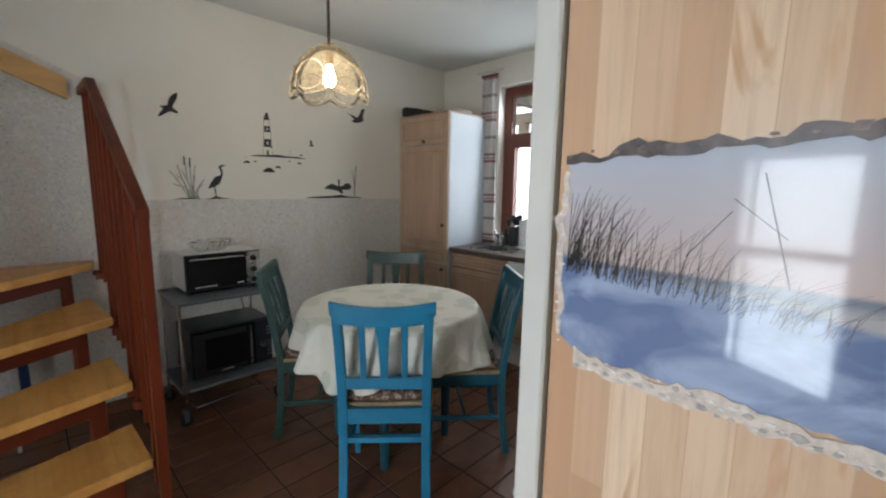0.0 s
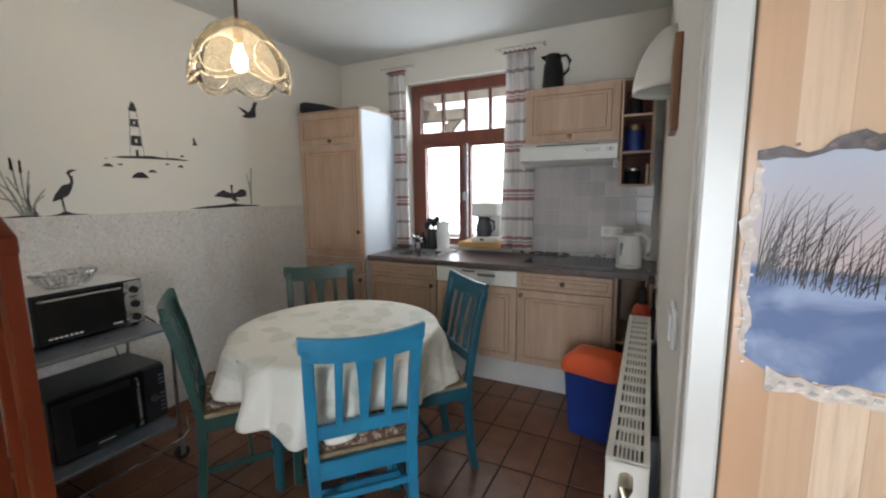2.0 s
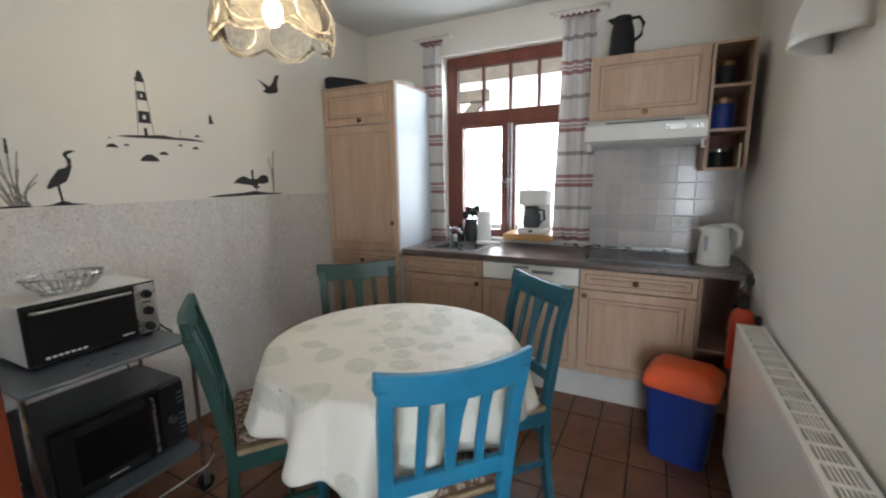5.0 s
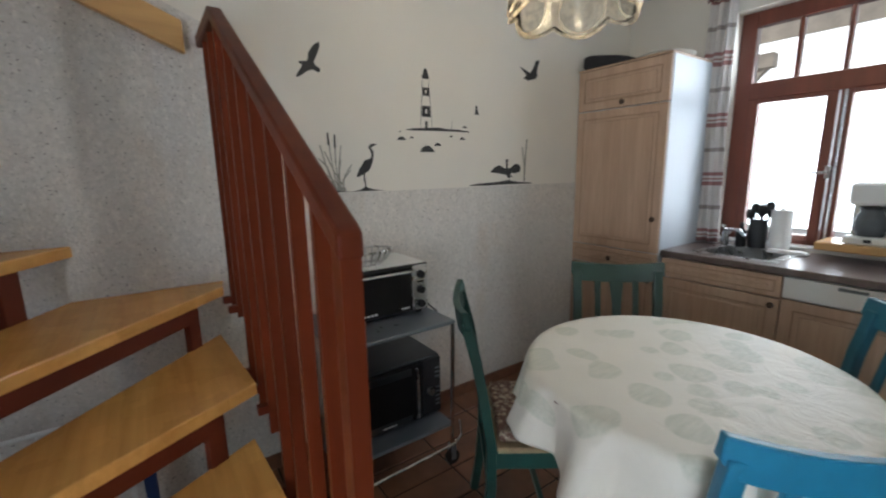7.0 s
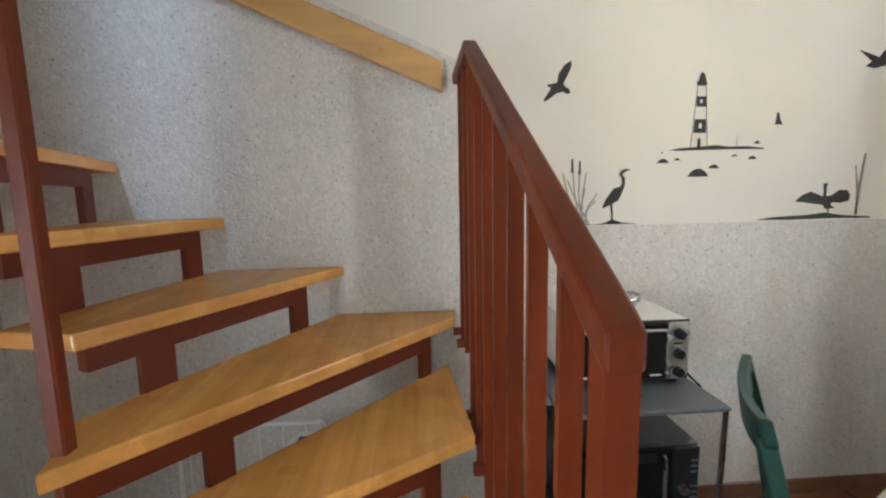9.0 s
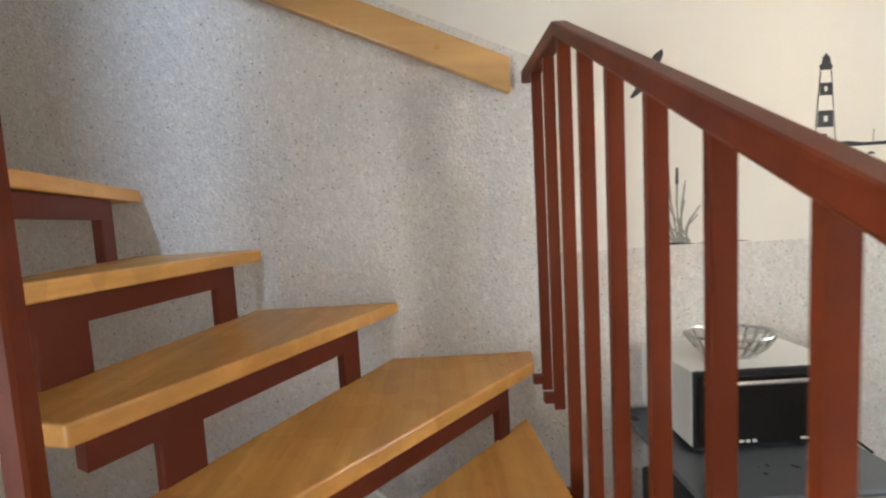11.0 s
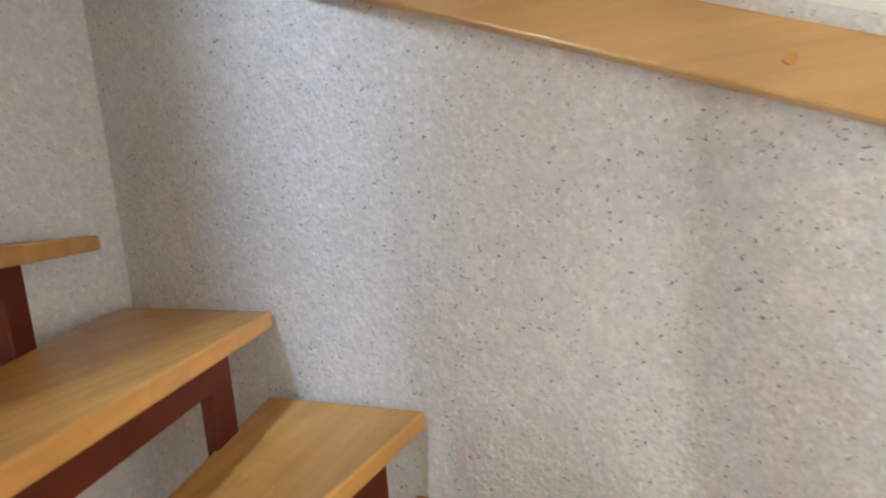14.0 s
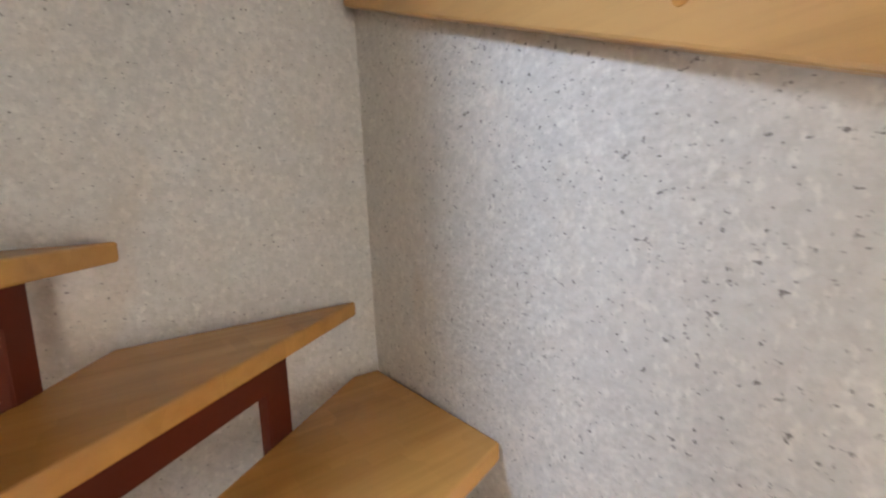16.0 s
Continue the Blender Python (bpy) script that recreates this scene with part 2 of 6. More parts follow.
def dune_photo():
    """The printed picture: pale evening sky, a dark band of grass and blue-grey rippled sand."""
    m, t, b = nodes_of("printed_dune_photo")
    c = t.nodes.new("ShaderNodeTexCoord")
    sep = t.nodes.new("ShaderNodeSeparateXYZ")
    t.links.new(c.outputs["Object"], sep.inputs[0])
    z = sep.outputs[2]
    v = coords(t, (0.5, 1, 1.6))
    wob = noise_at(t, v, 5.0, 4)
    ad = t.nodes.new("ShaderNodeMath")
    ad.operation = "MULTIPLY_ADD"
    ad.inputs[1].default_value = 0.035
    slope = t.nodes.new("ShaderNodeMath")
    slope.operation, slope.inputs[1].default_value = "MULTIPLY_ADD", 0.11
    t.links.new(sep.outputs[0], slope.inputs[0]), t.links.new(z, slope.inputs[2])
    t.links.new(wob, ad.inputs[0]), t.links.new(slope.outputs[0], ad.inputs[2])
    skyc = mixer(t, ramp(t, z, 1.28, 1.46), (0.62, 0.49, 0.46), (0.50, 0.56, 0.66))
    rip_n = put(t, "ShaderNodeTexNoise", Scale=7.0, Detail=4, Roughness=0.5, Distortion=1.6)
    t.links.new(coords(t, (0.7, 1, 1.8)), rip_n.inputs["Vector"])
    rip = rip_n.outputs[0]
    sand = mixer(t, ramp(t, rip, 0.38, 0.66), (0.14, 0.19, 0.33), (0.37, 0.44, 0.60))
    sea = mixer(t, ramp(t, z, 1.278, 1.272), skyc, (0.20, 0.22, 0.27))
    haze = mixer(t, ramp(t, z, 1.268, 1.255), sea, (0.46, 0.44, 0.45))
    out = mixer(t, ramp(t, ad.outputs[0], 1.305, 1.296), haze, sand)
    t.links.new(out, b.inputs["Base Color"])
    b.inputs["Roughness"].default_value = 0.055
    b.inputs["Specular IOR Level"].default_value = 0.75
    return m


def beech_boards():
    """Varnished beech-look foil printed with staggered upright staves."""
    m, t, b = nodes_of("beech_stave_foil")
    v = coords(t, (1, 1, 1))
    sw = t.nodes.new("ShaderNodeSeparateXYZ")
    t.links.new(v, sw.inputs[0])
    cb = t.nodes.new("ShaderNodeCombineXYZ")
    t.links.new(sw.outputs[2], cb.inputs[0]), t.links.new(sw.outputs[0], cb.inputs[1])
    br = put(t, "ShaderNodeTexBrick", Scale=1.0)
    br.offset = 0.37
    br.inputs["Brick Width"].default_value, br.inputs["Row Height"].default_value = 0.46, 0.053
    br.inputs["Mortar Size"].default_value = 0.0008
    br.inputs["Color1"].default_value, br.inputs["Color2"].default_value = (0.52, 0.30, 0.17, 1), (0.86, 0.66, 0.48, 1)
    br.inputs["Mortar"].default_value = (0.60, 0.40, 0.26, 1)
    t.links.new(cb.outputs[0], br.inputs["Vector"])
    g = noise_at(t, coords(t, (1, 1, 0.05)), 60.0, 5, 0.65)
    k = noise_at(t, coords(t, (1, 1, 0.22)), 14.0, 3)
    c1 = mixer(t, ramp(t, g, 0.45, 0.85), br.outputs[0], (0.52, 0.34, 0.22))
    c2 = mixer(t, ramp(t, k, 0.66, 0.74), c1, (0.40, 0.23, 0.12))
    heart = put(t, "ShaderNodeTexNoise", Scale=5.0, Detail=3, Distortion=2.5)
    t.links.new(coords(t, (2.6, 1, 0.35)), heart.inputs["Vector"])
    c3 = mixer(t, ramp(t, heart.outputs[0], 0.60, 0.70), c2, (0.60, 0.37, 0.22))
    t.links.new(c3, b.inputs["Base Color"])
    b.inputs["Roughness"].default_value = 0.17
    return m


M = {
    "white_wall": painted("white_wall_paint", (0.745, 0.71, 0.64), 0.85, 0.05, 1.2, 220, 0.12),
    "ceiling": painted("ceiling_paint", (0.62, 0.625, 0.60), 0.9, 0.05, 1.0, 150, 0.1),
    "grain": granular("granular_plaster"),
    "tile": terracotta(),
    "grout": painted("dark_grout", (0.032, 0.021, 0.016), 0.95, 0.25, 8, 160, 0.4),
    "skirt": painted("tile_skirting", (0.20, 0.09, 0.05), 0.35, 0.25, 12, 90, 0.1),
    "beech": timber("varnished_beech", (0.62, 0.38, 0.16), (0.48, 0.27, 0.10), 0, 0.30, 40, 0.2),
    "tread": timber("varnished_tread_wood", (0.67, 0.35, 0.10), (0.49, 0.225, 0.058), 0, 0.26, 34, 0.15, 0.10),
    "redwood": timber("red_brown_stained_wood", (0.145, 0.026, 0.008), (0.088, 0.014, 0.0045), 2, 0.42, 40, 0.2),
    "redsteel": painted("red_brown_steel_paint", (0.115, 0.020, 0.008), 0.45, 0.15, 5, 80, 0.1),
    "front": timber("limed_oak_front", (0.50, 0.350, 0.250), (0.41, 0.270, 0.187), 2, 0.5, 60, 0.3),
    "moulding": timber("darker_oak_moulding", (0.37, 0.235, 0.155), (0.28, 0.175, 0.115), 2, 0.5, 60, 0.3),
    "carcass": painted("pale_blue_grey_melamine", (0.54, 0.59, 0.64), 0.4, 0.04, 2, 90, 0.05),
    "plinth": painted("white_plinth", (0.62, 0.60, 0.58), 0.45, 0.08, 3, 60, 0.05),
    "counter": painted("grey_brown_laminate", (0.125, 0.092, 0.082), 0.3, 0.25, 30, 240, 0.05),
    "black_glass": painted("black_ceramic_glass", (0.012, 0.011, 0.011), 0.08, 0.2, 4, 60, 0.0),
    "white": painted("white_plastic", (0.72, 0.72, 0.69), 0.35, 0.05, 4, 80, 0.03),
    "radiator": painted("cream_radiator_enamel", (0.74, 0.70, 0.62), 0.35, 0.04, 3, 60, 0.03),
    "black": painted("black_plastic", (0.018, 0.018, 0.02), 0.4, 0.25, 6, 90, 0.05),
    "dark": painted("slot_shade", (0.012, 0.011, 0.010), 0.8, 0.2, 6, 90, 0.0),
    "steel": painted("brushed_steel", (0.55, 0.55, 0.54), 0.28, 0.08, 20, 240, 0.05, 1.0),
    "chrome": painted("chrome", (0.75, 0.76, 0.77), 0.1, 0.04, 5, 50, 0.0, 1.0),
    "greysteel": painted("grey_enamelled_steel", (0.15, 0.168, 0.19), 0.3, 0.12, 6, 80, 0.05, 0.4),
    "brass": painted("aged_brass", (0.30, 0.19, 0.09), 0.35, 0.3, 30, 90, 0.1, 1.0),
    "knob": painted("dark_bronze", (0.08, 0.05, 0.035), 0.4, 0.3, 30, 90, 0.1, 0.6),
    "blue": painted("turquoise_blue_paint", (0.012, 0.168, 0.295), 0.38, 0.16, 6, 70, 0.2),
    "teal": painted("dark_teal_paint", (0.009, 0.078, 0.112), 0.36, 0.2, 6, 70, 0.2),
    "green": painted("dark_green_paint", (0.013, 0.062, 0.051), 0.36, 0.25, 6, 70, 0.2),
    "olive": painted("dim_olive_green_paint", (0.022, 0.052, 0.040), 0.4, 0.3, 6, 70, 0.2),
    "cushion": flowered_cloth(),
    "rush": painted("woven_seat", (0.30, 0.21, 0.12), 0.8, 0.3, 20, 150, 0.4),
    "cloth": leafy_cloth(),
    "curtain": checked_cloth(),
    "window_wood": timber("red_brown_window_wood", (0.19, 0.050, 0.028), (0.11, 0.028, 0.016), 2, 0.4, 45, 0.2),
    "pane": glassy("window_glass", (1, 1, 1), 0.0, 1.01),
    "amber": lit_glass("amber_glass", (1.0, 0.91, 0.74), 0.04, 0.16),
    "amber_rim": lit_glass("thick_amber_glass", (1.0, 0.93, 0.80), 0.25, 0.5),
    "clear": glassy("clear_glass", (0.95, 0.97, 0.97), 0.02, 1.3),
    "smoked": painted("dark_coffee_glass", (0.09, 0.10, 0.11), 0.06, 0.2, 5, 50, 0.0),
    "bulb": glowing("bulb_glow", (1.0, 0.80, 0.52), 130.0),
    "bright": glowing("glowing_backdrop_sheet", (0.95, 0.98, 1.0), 3.2),
    "decal": painted("black_wall_sticker", (0.022, 0.021, 0.022), 0.6, 0.2, 30, 90, 0.0),
    "decal_grey": painted("grey_wall_sticker", (0.30, 0.30, 0.26), 0.6, 0.2, 30, 90, 0.0),
    "orange": painted("orange_plastic", (0.62, 0.085, 0.02), 0.4, 0.08, 4, 60, 0.05),
    "navy": painted("blue_plastic", (0.012, 0.035, 0.20), 0.4, 0.12, 4, 60, 0.05),
    "beech_door": beech_boards(),
    "photo": dune_photo(),
    "torn": painted("torn_paper_edge", (0.70, 0.60, 0.52), 0.6, 0.25, 60, 220, 0.3),
    "torn_dark": painted("torn_shadow_print", (0.10, 0.075, 0.07), 0.4, 0.5, 50, 200, 0.1),
    "torn_mid": painted("brown_torn_flake", (0.17, 0.12, 0.10), 0.5, 0.5, 60, 200, 0.2),
    "torn_grey": painted("grey_torn_crumb", (0.50, 0.44, 0.40), 0.6, 0.4, 60, 200, 0.2),
    "torn_pale": painted("white_torn_crumb", (0.78, 0.73, 0.68), 0.6, 0.2, 60, 200, 0.2),
    "grass_print": painted("printed_grass", (0.075, 0.062, 0.055), 0.25, 0.4, 60, 200, 0.0),
    "tile_grout": painted("pale_grout", (0.62, 0.60, 0.58), 0.9, 0.1, 8, 160, 0.2),
    "frame_wood": timber("brown_picture_frame", (0.26, 0.11, 0.045), (0.17, 0.07, 0.03), 2, 0.4, 45, 0.2),
    "mount": painted("aged_picture_mount", (0.62, 0.53, 0.38), 0.5, 0.2, 25, 90, 0.0),
    "outside": painted("weathered_timber", (0.52, 0.46, 0.38), 0.8, 0.2, 6, 60, 0.2),
    "ground": painted("pale_paving", (0.42, 0.41, 0.38), 0.9, 0.2, 2, 40, 0.2),
    "bluecloth": painted("blue_cloth", (0.02, 0.05, 0.17), 0.85, 0.25, 10, 150, 0.2),
    "brown": painted("brown_cord", (0.07, 0.035, 0.018), 0.7, 0.2, 40, 120, 0.2),
    "ceramic": painted("cream_lacquer", (0.70, 0.68, 0.63), 0.3, 0.06, 4, 60, 0.0),
}
for dull in ("black_glass", "black", "redwood", "redsteel"):
    M[dull].node_tree.nodes["Principled BSDF"].inputs["Specular IOR Level"].default_value = 0.22


# ---- mesh helpers ----
def box(bm, x0, x1, y0, y1, z0, z1, bev=0.0, seg=1):
    r = bmesh.ops.create_cube(bm, size=1.0, matrix=Matrix.Translation(((x0 + x1) / 2, (y0 + y1) / 2, (z0 + z1) / 2)) @ Matrix.Diagonal((abs(x1 - x0), abs(y1 - y0), abs(z1 - z0), 1)))
    if bev:
        edges = list({e for v in r["verts"] for e in v.link_edges})
        bmesh.ops.bevel(bm, geom=edges, offset=bev, segments=seg, profile=0.5, affect="EDGES")
    return bm


def tube(bm, pts, r, seg=8, closed=False):
    """A round bar along points; r a number or one for each point."""
    pts = [Vector(p) for p in pts]
    n = len(pts)
    rs = r if isinstance(r, (list, tuple)) else [r] * n
    rings = []
    for i, p in enumerate(pts):
        a = pts[(i - 1) % n] if (i or closed) else p
        b = pts[(i + 1) % n] if (i < n - 1 or closed) else p
        d = (b - a).normalized()
        u = d.cross(Vector((0, 0, 1)) if abs(d.z) < 0.9 else Vector((1, 0, 0))).normalized()
        w = d.cross(u)
        rings.append([bm.verts.new(p + (u * math.cos(2 * math.pi * k / seg) + w * math.sin(2 * math.pi * k / seg)) * rs[i]) for k in range(seg)])
    for i in range(n if closed else n - 1):
        A, B = rings[i], rings[(i + 1) % n]
        for k in range(seg):
            bm.faces.new((A[k], A[(k + 1) % seg], B[(k + 1) % seg], B[k]))
    if not closed:
        bm.faces.new(rings[0][::-1]), bm.faces.new(rings[-1])
    return bm


def lathe(bm, profile, cx=0, cy=0, seg=24, wave=None):
    """Turn (radius, z) rows round an upright axis; wave(angle, i) may scale the radius."""
    rings = []
    for i, (r, z) in enumerate(profile):
        rings.append([bm.verts.new((cx + r * (wave(2 * math.pi * k / seg, i) if wave else 1) * math.cos(2 * math.pi * k / seg), cy + r * (wave(2 * math.pi * k / seg, i) if wave else 1) * math.sin(2 * math.pi * k / seg), z)) for k in range(seg)])
    for A, B in zip(rings, rings[1:]):
        for k in range(seg):
            bm.faces.new((A[k], A[(k + 1) % seg], B[(k + 1) % seg], B[k]))
    return bm


def prism(bm, poly, axis, a, b):
    """A polygon pushed along an axis from a to b; poly holds the two other coordinates in order."""
    def at(p, s):
        q = list(p)
        q.insert(axis, s)
        return bm.verts.new(q)
    A, B = [at(p, a) for p in poly], [at(p, b) for p in poly]
    n = len(poly)
    bm.faces.new(A[::-1]), bm.faces.new(B)
    for i in range(n):
        bm.faces.new((A[i], A[(i + 1) % n], B[(i + 1) % n], B[i]))
    bmesh.ops.recalc_face_normals(bm, faces=bm.faces)
    return bm


def finish(name, bm, material, smooth=False):
    bmesh.ops.recalc_face_normals(bm, faces=bm.faces)
    me = bpy.data.meshes.new(name)
    bm.to_mesh(me)
    bm.free()
    if material:
        me.materials.append(material if not isinstance(material, str) else M[material])
    if smooth:
        for p in me.polygons:
            p.use_smooth = True
        me.set_sharp_from_angle(angle=radians(38))
    return me


def part(name, bm, material, parent, label="", smooth=False):
    ob = new(name, finish(name, bm, material, smooth))
    ob.parent = parent
    if label:
        ob["label"] = label
    return ob


def solid(name, bm, material, label="", category="", group="", kind="", smooth=False):
    return tagged(new(name, finish(name, bm, material, smooth)), label, category, group, kind)


def thing(name, m, label, category, group=""):
    ob = new(name)
    ob.empty_display_size = 0.05
    ob.matrix_basis = m
    return tagged(ob, label, category, group)


def B():
    return bmesh.new()


def boxes(*rows, bev=0.0):
    bm = B()
    for r in rows:
        box(bm, *r, bev)
    return bm


# ---- the large structure ----
CEIL, NORTH, SOUTH, EAST, FAR = 2.525, 3.88, -0.73, 2.67, 4.3
S = "structure"
solid("floor", boxes((-0.1, FAR + 0.1, SOUTH - 0.1, NORTH + 0.1, -0.12, -0.004)), "grout", "dark grout bed under the terracotta floor tiles", "floor", kind=S)
floor = bpy.data.objects["floor"]
solid("wall_west", boxes((-0.14, 0, SOUTH - 0.14, NORTH + 0.2, 0, 5.0)), "white_wall", "cream-white painted plaster wall with black bird stickers", "wall", kind=S)
solid("plaster_dado", prism(B(), [(SOUTH, 0), (NORTH, 0), (NORTH, 1.28), (1.09, 1.28), (1.09, 1.934), (SOUTH, 2.70)], 0, 0.0, 0.006), "grain", "grey-beige granular plaster dado stepping up along the stairs", "wall", kind=S)
solid("wall_south_west", boxes((0, 2.40, SOUTH - 0.14, SOUTH, 0, 5.0)), "grain", "granular plaster wall behind the winding stairs", "wall", kind=S)
solid("wall_south", boxes((3.14, FAR, SOUTH - 0.14, SOUTH, 0, CEIL), (2.40, 3.14, SOUTH - 0.14, SOUTH, 2.06, CEIL)), "white_wall", "white wall round the glazed hall door", "wall", kind=S)
bm = boxes((0, 0.69, NORTH, NORTH + 0.2, 0, CEIL), (1.70, EAST + 0.12, NORTH, NORTH + 0.2, 0, CEIL), (0.69, 1.70, NORTH, NORTH + 0.2, 0, 0.90), (0.69, 1.70, NORTH, NORTH + 0.2, 2.285, CEIL))
solid("wall_north", bm, "white_wall", "white plaster kitchen wall with a deep window reveal", "wall", kind=S)
solid("wall_east", boxes((EAST, EAST + 0.12, 1.44, NORTH, 0, CEIL)), "white_wall", "plain cream-white kitchen wall above the radiator", "wall", kind=S)
solid("wall_hall", boxes((3.56, FAR, 1.40, 1.52, 0, CEIL), (2.72, 3.56, 1.40, 1.52, 2.06, CEIL)), "white_wall", "white hall wall round the beech door", "wall", kind=S)
solid("wall_hall_east", boxes((FAR, FAR + 0.12, SOUTH - 0.14, 1.52, 0, CEIL)), "white_wall", "plain white hall wall", "wall", kind=S)
solid("ceiling", boxes((0, FAR, 0.95, NORTH, CEIL, CEIL + 0.12), (1.45, FAR, SOUTH, 0.95, CEIL, CEIL + 0.12)), "ceiling", "dull white painted ceiling", "ceiling", kind=S)
solid("wall_upper_north", boxes((0, 1.9, 0.95, 1.07, CEIL + 0.12, 5.0)), "white_wall", "white wall of the upper stairwell", "wall", kind=S)
# unseen wall, added so that its slot narrows the blue lamp's beam
solid("wall_upper_east", boxes((1.9, 2.02, SOUTH, -0.12, CEIL + 0.12, 5.0), (1.9, 2.02, -0.035, 1.07, CEIL + 0.12, 5.0), (1.9, 2.02, -0.12, -0.035, CEIL + 0.12, 3.05), (1.9, 2.02, -0.12, -0.035, 3.95, 5.0)), "white_wall", "unseen white upper stairwell wall, added with a slot to shape light", "wall", kind=S)
solid("ceiling_upper", boxes((-0.14, 2.02, SOUTH - 0.14, 1.07, 5.0, 5.1)), "ceiling", "white ceiling of the upper stairwell", "ceiling", kind=S)
solid("skirting", boxes((0.006, 0.017, 1.0, 3.28, 0, 0.075), bev=0.003), "skirt", "terracotta tile skirting along the wall", "skirting", kind=S)
# ground, and a glowing sheet that stands in for the bright distance outside
solid("ground", boxes((-40, 40, NORTH + 0.22, 60, -0.4, -0.3)), "ground", "pale paved yard outside the window", "ground", kind=S)
solid("backdrop", boxes((-60, 60, 58, 58.2, -1, 40)), "bright", "glowing sheet for the overexposed distance outside the window", "backdrop", kind=S)


# ---- window ----
def window():
    w = thing("window_1", pose(1.2, 4.0, 0.9), "red-brown wooden casement window with four top lights", "window")
    w["kind"] = S
    y0, y1 = -0.03, 0.035
    part("window_frame", boxes((-0.51, -0.425, y0, y1, 0, 1.385), (0.425, 0.5, y0, y1, 0, 1.385), (-0.425, 0.425, y0, y1, 1.30, 1.385), (-0.425, 0.425, y0, y1, 0, 0.03), (-0.425, 0.425, y0 - 0.012, y1, 0.875, 0.975), bev=0.004), "window_wood", w)
    for i in range(1, 4):
        x = -0.425 + i * 0.2125
        part("glazing_bar", boxes((x - 0.011, x + 0.011, y0 + 0.01, y1 - 0.01, 0.975, 1.30), bev=0.003), "window_wood", w)
    for i in range(4):
        x = -0.425 + i * 0.2125
        p = part("pane", boxes((x + 0.005, x + 0.2075, 0.0, 0.004, 0.975, 1.30)), "pane", w)
        p.visible_shadow = False
    for s, nm in ((-1, "casement"), (1, "casement")):
        a, b = (-0.425, -0.005) if s < 0 else (0.005, 0.425)
        o0 = y0 - 0.012
        c = part(nm, boxes((a, a + 0.05, o0, y1 - 0.01, 0.03, 0.875), (b - 0.05, b, o0, y1 - 0.01, 0.03, 0.875), (a + 0.05, b - 0.05, o0, y1 - 0.01, 0.03, 0.07), (a + 0.05, b - 0.05, o0, y1 - 0.01, 0.85, 0.875), bev=0.003), "window_wood", w)
        p = part("pane", boxes((a + 0.05, b - 0.05, 0.0, 0.004, 0.07, 0.85)), "pane", c)
        p.visible_shadow = False
    h = part("window_handle", boxes((-0.012, 0.012, y0 - 0.03, y0 - 0.012, 0.40, 0.47), bev=0.003), "steel", w, "white metal lever handle")
    part("lever", tube(tube(B(), [(0, y0 - 0.03, 0.435), (0, y0 - 0.06, 0.435)], 0.008), [(0.01, y0 - 0.058, 0.435), (-0.09, y0 - 0.058, 0.43)], 0.008), "steel", h, smooth=True)
    part("rod_bolt", tube(B(), [(0.028, y0 - 0.02, 0.06), (0.028, y0 - 0.02, 0.87)], 0.006), "steel", w, "long chrome espagnolette rod", True)
    return w


window()
solid("window_sill", boxes((0.69, 1.70, 3.875, 3.97, 0.895, 0.915), bev=0.004), "plinth", "narrow pale window sill", "window sill", kind=S)


def canopy():
    c = thing("canopy", pose(0, 0, 0), "pale timber canopy with braces outside the window", "canopy")
    for x in (-3.0, -1.9, -0.8):
        part("rafter", boxes((x, x + 0.1, 4.2, 7.2, 2.66, 2.8)), "outside", c)
    part("purlin", boxes((-3.4, -0.1, 6.9, 7.05, 2.5, 2.66)), "outside", c)
    for x in (-1.2,):
        part("canopy_post", boxes((x, x + 0.14, 6.9, 7.04, -0.3, 2.5)), "outside", c)
        part("brace", prism(B(), [(x + 0.14, 1.55), (x + 0.14, 1.75), (x + 0.85, 2.5), (x + 1.05, 2.5)], 1, 6.93, 7.02), "outside", c)
    part("eaves_board", boxes((-3.4, 2.4, 7.2, 7.23, 2.84, 3.06)), "outside", c)


canopy()


